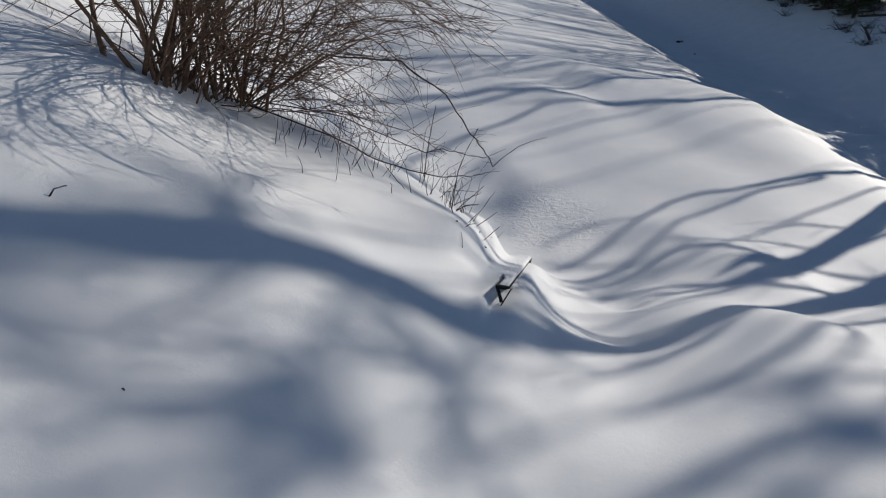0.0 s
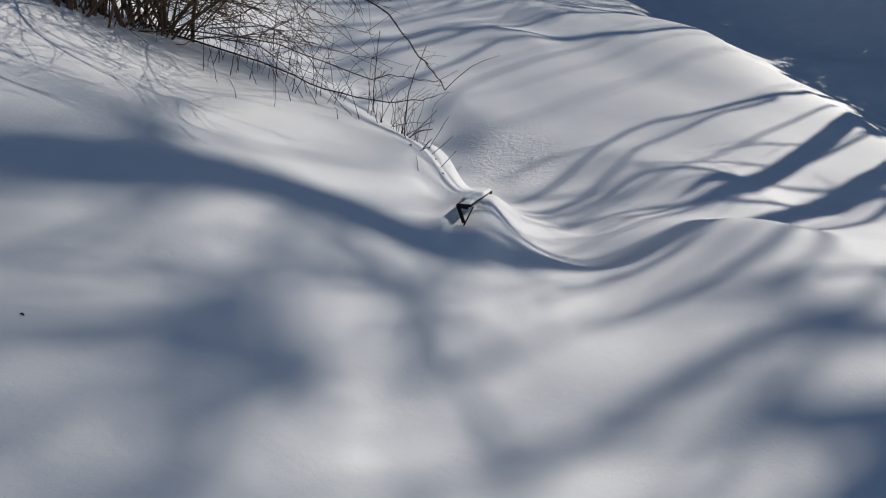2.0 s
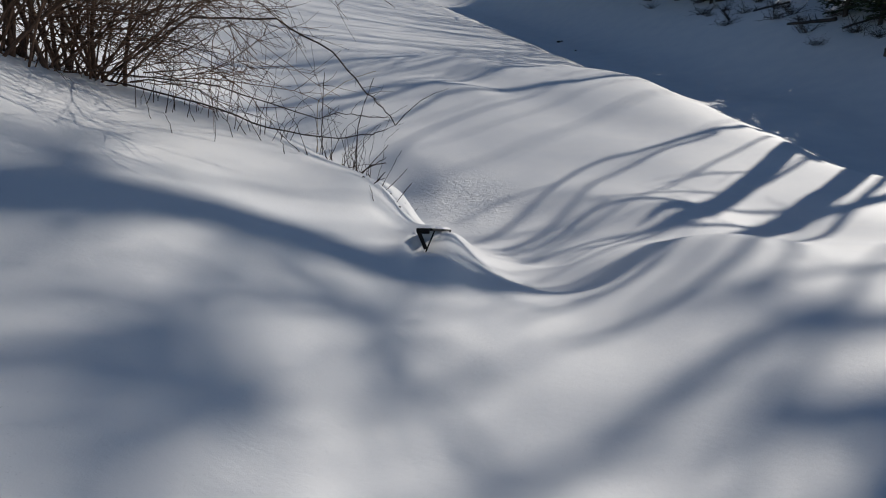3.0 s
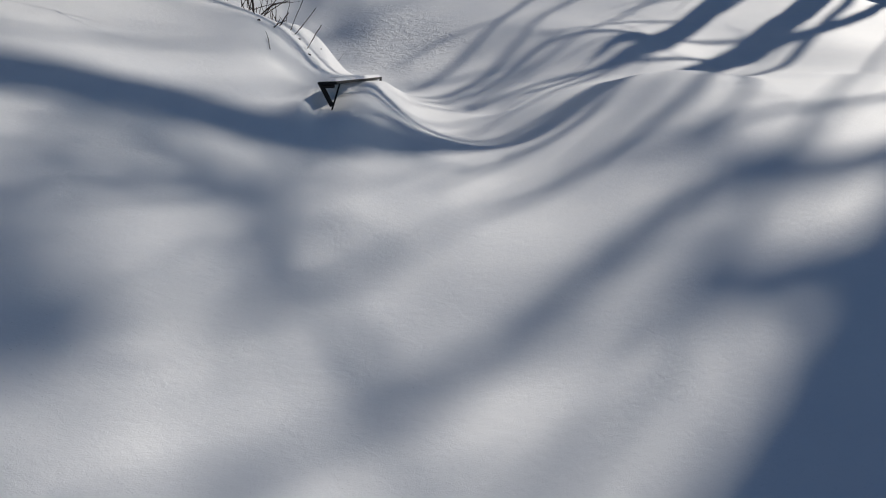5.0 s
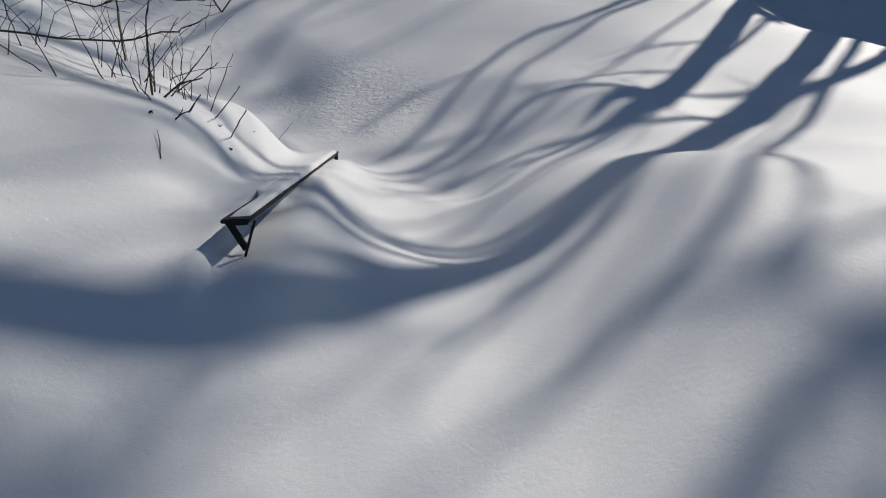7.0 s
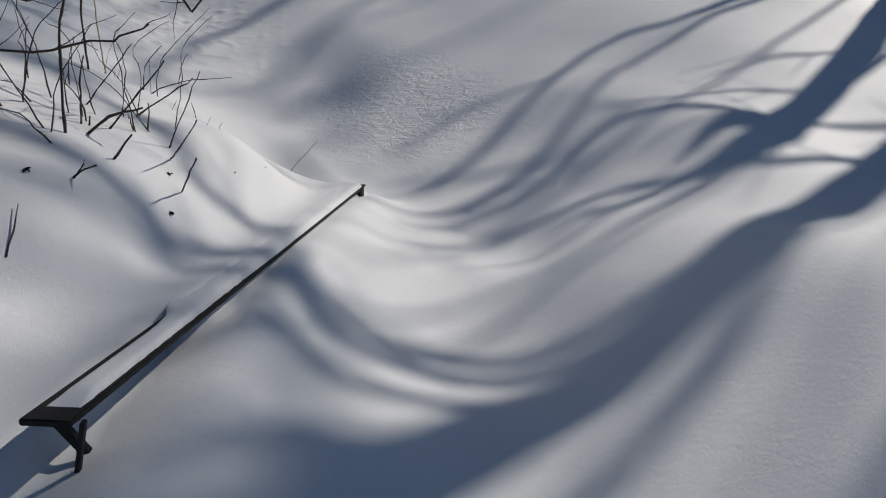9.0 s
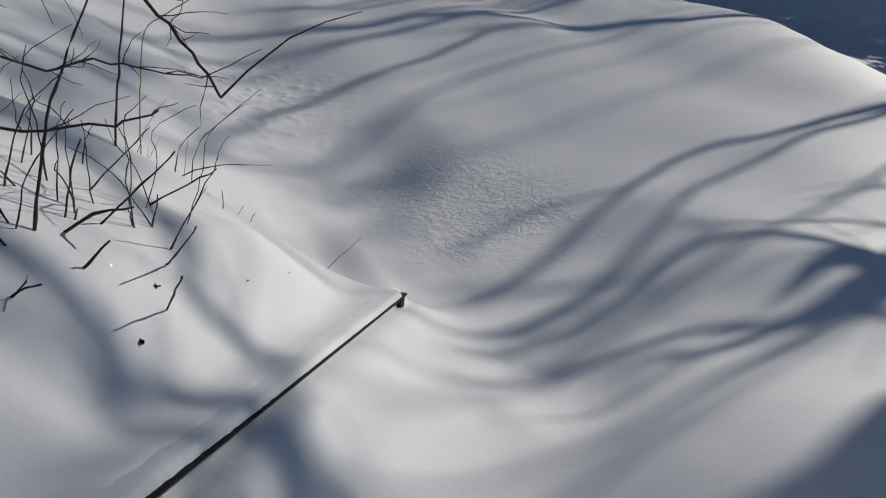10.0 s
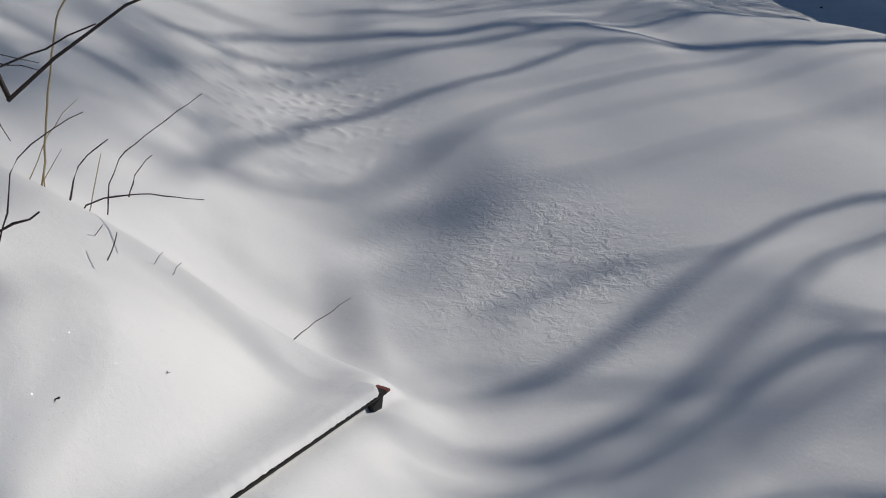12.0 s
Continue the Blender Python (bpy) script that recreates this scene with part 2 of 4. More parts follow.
def ruffle(x, y):
    """Wind ripples, crust and small lumps on top of the ground's shape."""
    r = 0.010 * np.sin(1.9 * x + 0.7 * y + np.sin(1.1 * y)) * np.sin(1.3 * y - 0.6 * x)
    crust = np.exp(-((x - 2.3) / 1.1) ** 2 - ((y - 11.6) / 1.5) ** 2)
    lumps = np.exp(-((x + 0.6) / 1.1) ** 2 - ((y - 14.0) / 1.6) ** 2)
    return r, crust, lumps


def axis(a, b, step, lo, hi, grow):
    v = list(np.arange(a, b, step))
    s, p = step, v[-1]
    while p < hi:
        s *= grow
        p += s
        v.append(p)
    s, p = step, v[0]
    while p > lo:
        s *= grow
        p -= s
        v.insert(0, p)
    return np.array(v)


def mesh_object(name, verts, faces, mat, parent=None, smooth_faces=True):
    me = bpy.data.meshes.new(name)
    me.from_pydata(verts, [], faces)
    me.materials.append(mat)
    if smooth_faces:
        me.polygons.foreach_set("use_smooth", [True] * len(me.polygons))
    me.update()
    ob = new(name, me)
    ob.parent = parent
    return ob


def part(name, bm, mat, parent, label=""):
    me = bpy.data.meshes.new(name)
    bm.to_mesh(me)
    bm.free()
    me.materials.append(mat)
    ob = new(name, me)
    ob.parent = parent
    if label:
        ob["label"] = label
    return ob


def build_ground():
    xs = axis(-2.6, 7.0, 0.038, -110, 150, 1.065)
    ys = axis(2.2, 15.4, 0.038, -40, 230, 1.06)
    X, Y = np.meshgrid(xs, ys)
    Z = ground(X, Y)
    r, crust, lumps = ruffle(X, Y)
    Z = Z + r
    near = np.argwhere((crust > 0.05) | (lumps > 0.08))
    for i, j in near:
        p = Vector((X[i, j], Y[i, j], 0))
        Z[i, j] += crust[i, j] * 0.006 * noise.fractal(p * 8.5, 0.7, 2.1, 4) + lumps[i, j] * 0.07 * max(0, noise.noise(p * 8.0) - 0.15)
    ny, nx = X.shape
    verts = np.stack([X, Y, Z], -1).reshape(-1, 3)
    idx = np.arange(nx * ny).reshape(ny, nx)
    faces = np.stack([idx[:-1, :-1], idx[:-1, 1:], idx[1:, 1:], idx[1:, :-1]], -1).reshape(-1, 4)
    ob = mesh_object("ground", verts.tolist(), faces.tolist(), SNOW)
    return tagged(ob, "deep wind-smoothed snow over a sloping bank and a road", "snow", kind="structure")


build_ground()


# ---- tubes: stems, branches and trunks ----
class Tubes:
    def __init__(self):
        self.v, self.f = [], []

    def add(self, points, radii, sides=5):
        start = len(self.v)
        pts = [Vector(p) for p in points]
        for i, p in enumerate(pts):
            way = (pts[min(i + 1, len(pts) - 1)] - pts[max(i - 1, 0)]).normalized()
            a = way.cross(Vector((0.31, 0.22, 0.93) if abs(way.z) < 0.9 else (1, 0.1, 0))).normalized()
            b = way.cross(a)
            for k in range(sides):
                w = 2 * math.pi * k / sides
                self.v.append(tuple(p + (a * math.cos(w) + b * math.sin(w)) * radii[i]))
        for i in range(len(pts) - 1):
            for k in range(sides):
                q = start + i * sides
                self.f.append((q + k, q + (k + 1) % sides, q + sides + (k + 1) % sides, q + sides + k))
        self.f.append(tuple(start + k for k in reversed(range(sides))))
        self.f.append(tuple(start + (len(pts) - 1) * sides + k for k in range(sides)))

    def make(self, name, mat, parent=None):
        return mesh_object(name, self.v, self.f, mat, parent)


def bent(rng, start, way, length, steps, wander, lift=0.0, droop=0.0):
    """A crooked line from start; lift turns it upwards, droop downwards towards its end."""
    p, d, out = Vector(start), Vector(way).normalized(), [Vector(start)]
    for i in range(steps):
        d = (d + Vector((rng.gauss(0, wander), rng.gauss(0, wander), rng.gauss(0, wander) + lift - droop * (i + 1) / steps))).normalized()
        p = p + d * (length / steps)
        out.append(p.copy())
    return out


def taper(r0, r1, n):
    return [r0 + (r1 - r0) * i / (n - 1) for i in range(n)]


# ---- the bench ----
def box(bm, m, sx, sy, sz, bevel=0.004):
    made = bmesh.ops.create_cube(bm, size=1, matrix=m @ Matrix.Diagonal((sx, sy, sz, 1)))
    edges = {e for v in made["verts"] for e in v.link_edges}
    if bevel:
        bmesh.ops.bevel(bm, geom=list(edges), offset=bevel, segments=2, affect="EDGES")


def bench_pose(along, across, down):
    """A place on the bench: metres along the plank, towards the sunny side, and below its top; y runs along it."""
    up = bench_side.cross(bench_way).normalized()
    p = BENCH_NEAR + bench_way * along + bench_side * across - up * down
    rot = Matrix((bench_side, bench_way, up)).transposed()
    return Matrix.Translation(p) @ rot.to_4x4()


def upright_pose(along, across, down):
    p = bench_pose(along, across, down).translation
    yaw = math.atan2(bench_way.y, bench_way.x) - math.pi / 2
    return Matrix.Translation(p) @ Matrix.Rotation(yaw, 4, "Z")


BENCH_LONG, BENCH_WIDE, PLANK_THICK = 3.60, 0.122, 0.018


def build_bench():
    root = new("bench")
    root.matrix_world = Matrix.Translation(BENCH_NEAR)
    back = root.matrix_world.inverted()
    bm = bmesh.new()
    box(bm, back @ bench_pose(BENCH_LONG / 2, 0, PLANK_THICK / 2), BENCH_WIDE, BENCH_LONG, PLANK_THICK)
    part("seat_plank", bm, PLANK, root, "dark wet wooden plank under snow")
    bm = bmesh.new()
    box(bm, back @ bench_pose(BENCH_LONG + 0.02, 0, PLANK_THICK / 2), BENCH_WIDE * 0.98, 0.045, PLANK_THICK * 0.96)
    part("end_cap", bm, RED_WOOD, root, "reddish bare wood plank end")
    bm = bmesh.new()
    box(bm, back @ upright_pose(3.53, 0.050, PLANK_THICK + 0.11), 0.024, 0.11, 0.22, 0)
    low = sorted(bm.verts, key=lambda v: v.co.z)[:4]
    tip = max((Vector(v.co) for v in low), key=lambda c: c.y)
    for v in low:
        v.co.y += (tip.y - v.co.y) * 0.9
        v.co.x += (tip.x - v.co.x) * 0.5
    part("leg", bm, PLANK, root)
    # the near trestle: two crossed legs, and a cleat under the plank
    for top, low, reach, wide in ((0.074, -0.060, 0.34, 0.011), (-0.056, 0.004, 0.15, 0.028)):
        bm = bmesh.new()
        m = back @ upright_pose(0.075 if top > 0 else 0.10, (top + low) / 2, PLANK_THICK * 0.5 + reach / 2)
        box(bm, m @ Matrix.Rotation(math.atan2(top - low, reach), 4, "Y"), wide, 0.018, math.hypot(reach, top - low), 0.002)
        part("leg", bm, PLANK, root)
    bm = bmesh.new()
    box(bm, back @ upright_pose(0.085, -0.010, PLANK_THICK + 0.010), 0.085, 0.03, 0.020, 0.002)
    part("crosspiece", bm, PLANK, root)
    # the middle leg, all but buried
    bm = bmesh.new()
    box(bm, back @ upright_pose(1.86, 0.040, PLANK_THICK + 0.10), 0.020, 0.035, 0.20, 0.002)
    part("leg", bm, PLANK, root)
    return tagged(root, "long narrow dark wooden plank bench half buried in snow", "bench")


build_bench()


def build_bench_snow():
    """The blanket of snow on the plank, thin at the near end and running into the drift behind."""
    n, k = 240, 12
    verts, faces = [], []
    for i in range(n + 1):
        s = i / n
        al = 0.06 + s * (BENCH_LONG - 0.035)
        ragged = 0.004 * noise.noise(Vector((al * 34, 0, 0))) + 0.003 * noise.noise(Vector((al * 90, 3, 0)))
        run = float(smooth(0.5, 0.85, np.array(al)))
        left = -BENCH_WIDE / 2 + 0.026 - 0.042 * run
        right = BENCH_WIDE / 2 - 0.012 + ragged + 0.007 * float(smooth(0.8, 1.6, np.array(al))) - 0.07 * float(smooth(BENCH_LONG - 0.1, BENCH_LONG + 0.03, np.array(al)))
        deep = (0.018 + 0.008 * run) * min(1, (i + 0.3) / 5, (n - i + 0.3) / 5)
        for j in range(k + 1):
            w = j / k
            ac = left + (right - left) * w
            edge = 1 - abs(2 * w - 1) ** (6 if w > 0.5 else 3) if w > 0.5 or run < 0.5 else 1.0
            tall = deep * edge * (1 + 0.12 * run * math.sin(math.pi * w)) + 0.004 * noise.noise(Vector((al * 6, ac * 14, 1))) * edge * math.sin(math.pi * w)
            q = bench_pose(al, ac, -max(tall, 0.0) - 0.001).translation
            verts.append(tuple(q))
    for i in range(n):
        for j in range(k):
            q = i * (k + 1) + j
            faces.append((q, q + 1, q + k + 2, q + k + 1))
    ob = mesh_object("snow_blanket", verts, faces, SNOW)
    return tagged(ob, "long blanket of fresh snow lying on the bench plank", "snow")


build_bench_snow()


# ---- the shrub ----
def build_shrub():
    rng = random.Random(11)
    a0, a1 = Vector((-2.52, 6.95, 0)), Vector((-1.98, 8.02, 0))
    mid = (a0 + a1) / 2
    root = new("shrub")
    root.location = (mid.x, mid.y, z_at(mid.x, mid.y))
    o = Vector(root.location)
    twigs = Tubes()
    for i in range(86):
        w = rng.choice((rng.gauss(0.18, 0.13), rng.gauss(0.85, 0.13), rng.uniform(-0.2, 1.1)))
        p = a0.lerp(a1, w) + Vector((rng.gauss(0, 0.12), rng.gauss(0, 0.12), 0))
        base = Vector((p.x, p.y, z_at(p.x, p.y) - 0.06)) - o
        thick = rng.uniform(0.005, 0.014) if i > 18 else rng.uniform(0.016, 0.030)
        way = i % 4 if i > 18 else 2
        if way in (0, 1):        # arching over towards the bench
            out = Vector((rng.uniform(0.3, 1.2), rng.uniform(-0.2, 0.6), rng.uniform(0.9, 1.7)))
            long, fall = rng.uniform(2.2, 3.5), rng.uniform(0.2, 0.36)
        elif way == 2:
            out = Vector((rng.gauss(-0.15, 0.3), rng.gauss(0.1, 0.3), 1.0))
            long, fall = rng.uniform(1.6, 2.8), 0.07
        else:
            out = Vector((rng.gauss(0.25, 0.45), rng.gauss(0.0, 0.35), 0.9))
            long, fall = rng.uniform(0.8, 2.4), 0.11
        line = bent(rng, base, out, long, 9, 0.105, 0.015, fall)
        line = [Vector((q.x, q.y, max(q.z, z_at(q.x + o.x, q.y + o.y) - o.z + 0.03))) if n > 1 else q for n, q in enumerate(line)]
        t = Tubes()
        t.add(line, taper(thick, max(0.003, thick * 0.25), len(line)), 6)
        t.make("stem", SHRUB_BARK, root)
        for _ in range(rng.randint(11, 17) if way in (0, 1) else rng.randint(6, 10)):
            k = rng.randint(2, 9)
            d = (line[k] - line[k - 1]).normalized()
            side = Vector((rng.gauss(0.25, 0.55), rng.gauss(0, 0.55), rng.gauss(-0.1, 0.55)))
            br = bent(rng, line[k - 1].lerp(line[k], rng.random()), d * 0.8 + side, rng.uniform(0.3, 1.0), 5, 0.13, 0.0, 0.06)
            rr = thick * rng.uniform(0.18, 0.34)
            twigs.add(br, taper(max(rr, 0.0032), 0.0018, len(br)), 4)
            for _ in range(rng.randint(2, 5)):
                q = rng.randint(1, 4)
                d2 = (br[q] - br[q - 1]).normalized()
                tw = bent(rng, br[q], d2 * 0.8 + Vector((rng.gauss(0, 0.55), rng.gauss(0, 0.55), rng.gauss(0.1, 0.5))), rng.uniform(0.12, 0.42), 3, 0.14)
                twigs.add(tw, taper(0.0025, 0.0014, len(tw)), 3)
    # low side shoots that spread over the snow on the bench side
    for _ in range(34):
        p = a0.lerp(a1, rng.uniform(0.2, 1.15)) + Vector((rng.uniform(0.0, 0.5), rng.gauss(0, 0.2), 0))
        base = Vector((p.x, p.y, z_at(p.x, p.y) + rng.uniform(-0.05, 0.55))) - o
        br = bent(rng, base, (rng.uniform(0.6, 1.2), rng.uniform(-0.1, 0.9), rng.uniform(-0.1, 0.6)), rng.uniform(0.8, 1.9), 8, 0.16, 0.0, 0.12)
        br = [Vector((q.x, q.y, max(q.z, z_at(q.x + o.x, q.y + o.y) - o.z + 0.02))) for q in br]
        twigs.add(br, taper(rng.uniform(0.004, 0.008), 0.002, len(br)), 5)
        for _ in range(9):
            k = rng.randint(2, 8)
            tw = bent(rng, br[k - 1].lerp(br[k], rng.random()), (br[k] - br[k - 1]).normalized() * 0.6 + Vector((rng.gauss(0, 0.6), rng.gauss(0, 0.6), rng.gauss(0.1, 0.6))), rng.uniform(0.15, 0.55), 4, 0.2)
            twigs.add(tw, taper(0.0032, 0.0015, len(tw)), 4)
    ob = twigs.make("fine_twig", SHRUB_BARK, root)
    ob["kind"] = "stuff"
    return tagged(root, "large leafless brown shrub with arching stems in snow", "shrub")


build_shrub()


# ---- twigs that stick out of the snow ----
def twig(points, r0=0.005, r1=0.0015, mat=TWIG_BARK, name="twig", label="thin bare dark twig sticking out of the snow", buds=True):
    """A crooked twig along the points; the first lies a little under the snow."""
    rng = random.Random(int(points[0][0] * 1000) + int(points[-1][2] * 100))
    pts = [Vector(p) for p in points]
    line = []
    for i, (a, b) in enumerate(zip(pts, pts[1:])):
        before, after = pts[max(i - 1, 0)], pts[min(i + 2, len(pts) - 1)]
        n = max(3, int((b - a).length / 0.05))
        for k in range(n):
            u = k / n
            p = (a * 2 + (b - before) * u + (before * 2 - a * 5 + b * 4 - after) * u ** 2 + (a * 3 - before - b * 3 + after) * u ** 3) / 2
            line.append(p + Vector((rng.gauss(0, 1), rng.gauss(0, 1), rng.gauss(0, 1))) * 0.0025)
    line.append(pts[-1])
    o = line[0].copy()
    t = Tubes()
    rad = taper(r0, r1, len(line))
    if buds:
        rad = [r * (1.35 if k % 4 == 2 else 1) for k, r in enumerate(rad)]
    t.add([p - o for p in line], rad, 5)
    ob = t.make(name, mat)
    ob.location = o
    return tagged(ob, label, "twig" if name == "twig" else "grass", "twigs in the snow" if name == "twig" else "dry grass stalks")


twig([(-0.02, 8.80, 0.40), (-0.01, 8.82, 0.55), (0.01, 8.98, 0.97), (0.06, 9.14, 1.45)], 0.007, 0.004)
twig([(0.30, 7.38, 0.40), (0.30, 7.41, 0.52), (0.34, 7.60, 0.96), (0.39, 7.68, 1.14), (0.52, 7.78, 1.45)], 0.007, 0.003)
twig([(0.26, 7.52, 0.48), (0.30, 7.53, 0.53), (0.46, 7.56, 0.63), (0.60, 7.57, 0.66)], 0.009, 0.004)
twig([(0.29, 7.66, 0.46), (0.33, 7.70, 0.60)], 0.005, 0.003)
twig([(0.31, 7.74, 0.45), (0.66, 7.87, 0.79)], 0.005, 0.003)
twig([(0.30, 8.24, 0.38), (0.68, 8.31, 0.59)], 0.005, 0.003)
twig([(0.46, 7.96, 0.32), (0.49, 8.06, 0.54)], 0.004, 0.003)
twig([(0.28, 7.62, 0.46), (0.32, 7.73, 0.74), (0.35, 7.78, 0.85)], 0.005, 0.003)
twig([(0.15, 8.07, 0.50), (0.45, 8.18, 0.81)], 0.004, 0.002)
twig([(0.44, 7.35, 0.46), (0.58, 7.40, 0.60)], 0.005, 0.004)
twig([(0.58, 7.77, 0.30), (0.62, 7.735, 0.35), (0.68, 7.69, 0.42), (0.81, 7.58, 0.586)], 0.0055, 0.0025)
twig([(0.66, 7.53, 0.21), (0.685, 7.50, 0.26), (0.78, 7.40, 0.42), (0.825, 7.348, 0.494)], 0.004, 0.0035)
twig([(0.394, 6.55, 0.53), (0.383, 6.75, 0.61)], 0.003, 0.0015)
twig([(0.42, 7.055, 0.54), (0.47, 7.05, 0.585), (0.54, 7.048, 0.61)], 0.0045, 0.003)
twig([(0.47, 7.05, 0.585), (0.50, 7.06, 0.63)], 0.003, 0.002)
twig([(0.55, 7.86, 0.30), (0.80, 7.92, 0.72)], 0.004, 0.002)
twig([(0.20, 9.14, 0.20), (0.20, 9.14, 0.28), (0.41, 9.16, 0.35), (0.76, 9.15, 0.37)], 0.005, 0.0015)
twig([(0.20, 9.12, 0.18), (0.24, 9.24, 0.50)], 0.003, 0.0015, STRAW, "grass_stalk", "thin pale dry grass stalk in the snow", False)
twig([(0.41, 9.15, 0.34), (0.44, 9.17, 0.44), (0.49, 9.23, 0.52)], 0.003, 0.0015)
twig([(0.19, 9.02, 0.25), (0.24, 9.08, 0.48), (0.36, 9.13, 0.60)], 0.004, 0.002)
twig([(0.22, 9.25, 0.20), (0.30, 9.28, 0.47), (0.66, 9.39, 0.78)], 0.003, 0.0015)
twig([(0.56, 8.75, 0.23), (0.52, 8.88, 0.29)], 0.003, 0.0015)
twig([(0.54, 9.05, 0.06), (0.59, 9.07, 0.13)], 0.002, 0.001)
twig([(0.60, 9.09, 0.00), (0.65, 9.11, 0.07)], 0.002, 0.001)
twig([(0.37, 8.92, 0.22), (0.42, 8.94, 0.29)], 0.002, 0.001)
twig([(1.00, 9.50, -0.55), (1.05, 9.54, -0.48), (1.25, 9.82, -0.38)], 0.003, 0.0015)
twig([(-0.07, 9.20, 0.20), (-0.06, 9.38, 0.80), (-0.04, 9.46, 1.03), (-0.01, 9.49, 1.12), (0.11, 9.52, 1.20), (0.35, 9.58, 1.34), (0.70, 9.64, 1.45)], 0.005, 0.003, STRAW, "grass_stalk", "tall pale tan dry grass stalk in the snow", False)
twig([(-0.10, 9.15, 0.30), (0.02, 9.25, 0.60), (0.12, 9.30, 0.72)], 0.003, 0.001, STRAW, "grass_stalk", "thin pale dry grass stalk in the snow", False)
twig([(-0.02, 9.10, 0.30), (0.10, 9.18, 0.52)], 0.003, 0.001, STRAW, "grass_stalk", "thin pale dry grass stalk in the snow", False)
twig([(0.02, 9.12, 0.28), (0.03, 9.15, 0.46)], 0.004, 0.001, STRAW, "grass_stalk", "thin pale dry grass stalk in the snow", False)
twig([(-2.30, 4.70, 1.25), (-2.26, 4.76, 1.34), (-2.20, 4.80, 1.36)], 0.006, 0.003)


def build_branches():
    """Long low branches of the shrub that hang over towards the bench."""
    rng = random.Random(3)
    for pts, r0, r1 in (
            ([(-1.95, 7.95, 1.45), (-1.2, 8.3, 2.0), (-0.4, 8.5, 2.0), (0.15, 8.45, 1.68), (0.45, 8.35, 1.33), (0.65, 8.25, 1.12), (0.77, 8.17, 0.95)], 0.012, 0.006),
            ([(-1.95, 7.95, 1.42), (-1.1, 7.85, 1.22), (-0.5, 7.78, 0.98), (0.15, 7.76, 0.88), (0.49, 7.75, 0.91), (0.67, 7.78, 0.97)], 0.010, 0.004),
            ([(-2.0, 7.9, 1.5), (-1.0, 8.25, 1.35), (-0.03, 8.33, 1.01), (0.18, 8.34, 1.07), (0.44, 8.31, 1.03), (0.66, 8.29, 1.01), (0.92, 8.34, 1.14)], 0.008, 0.002)):
        o = Vector(pts[0])
        t = Tubes()
        fine = [Vector(a).lerp(Vector(b), k / 4) - o for a, b in zip(pts, pts[1:]) for k in range(4)] + [Vector(pts[-1]) - o]
        fine = [p + Vector((rng.gauss(0, 0.006), rng.gauss(0, 0.006), rng.gauss(0, 0.006))) for p in fine]
        t.add(fine, taper(r0, r1, len(fine)), 6)
        for _ in range(13):
            k = rng.randint(6, len(fine) - 2)
            br = bent(rng, fine[k], (fine[k + 1] - fine[k]).normalized() * 0.6 + Vector((rng.gauss(0.2, 0.5), rng.gauss(0, 0.4), rng.gauss(0.3, 0.5))), rng.uniform(0.1, 0.36), 5, 0.2)
            t.add(br, taper(0.0028, 0.0012, len(br)), 4)
        if r1 > 0.005:
            arm = [Vector(p) - o for p in ((0.77, 8.17, 0.95), (0.88, 8.22, 1.06), (1.06, 8.27, 1.20), (1.21, 8.30, 1.27), (1.37, 8.32, 1.32))]
            t.add(arm, taper(0.0055, 0.002, len(arm)), 5)
        ob = t.make("branch", TWIG_BARK)
        ob.location = o
        tagged(ob, "long bare shrub branch hanging low over the snow", "branch", "low branches of the shrub")


build_branches()

shoot_rng = random.Random(8)
for _ in range(66):
    w = shoot_rng.random()
    x, y = -1.5 + 1.95 * w + shoot_rng.gauss(0, 0.12), 7.35 + 0.55 * w + shoot_rng.gauss(0, 0.28)
    z = z_at(x, y)
    tall = shoot_rng.choice((shoot_rng.uniform(0.15, 0.5), shoot_rng.uniform(0.5, 1.15))) * (1.0 - 0.55 * w)
    lx, ly = shoot_rng.gauss(0.08, 0.42) * tall, shoot_rng.gauss(0, 0.3) * tall
    twig([(x, y, z - 0.05), (x + lx * 0.5, y + ly * 0.5, z + tall * 0.45), (x + lx * 0.75 + shoot_rng.gauss(0, 0.07) * tall, y + ly * 0.8, z + tall * 0.75), (x + lx * 1.5, y + ly * 1.4, z + tall)], shoot_rng.uniform(0.0022, 0.0042), 0.0013)


def dead_leaf(x, y, size, seed):
    rng = random.Random(seed)
    bm = bmesh.new()
    for k in range(3):
        a = rng.uniform(0, 6.28)
        m = Matrix.Translation((rng.gauss(0, size * 0.3), rng.gauss(0, size * 0.3), size * 0.35)) @ Euler((rng.uniform(-0.9, 0.9), rng.uniform(-0.9, 0.9), a)).to_matrix().to_4x4()
        rows = []
        for i in range(5):
            u = i / 4
            w = size * 0.34 * math.sin(math.pi * min(0.97, u + 0.06))
            rows.append([bm.verts.new(m @ Vector((size * (u - 0.5), q * w, size * 0.3 * abs(q) - size * 0.5 * (u - 0.5) ** 2))) for q in (-1, 0, 1)])
        for a_row, b_row in zip(rows, rows[1:]):
            for q in range(2):
                bm.faces.new((a_row[q], a_row[q + 1], b_row[q + 1], b_row[q]))
    bmesh.ops.solidify(bm, geom=bm.faces[:], thickness=0.0012)
    me = bpy.data.meshes.new("dead_leaf")
    bm.to_mesh(me)
    bm.free()
    me.materials.append(LEAF)
    ob = new("dead_leaf", me)
    ob.location = (x, y, z_at(x, y))
    return tagged(ob, "small curled dark brown dead leaf on the snow", "leaf", "dead leaves on the snow")


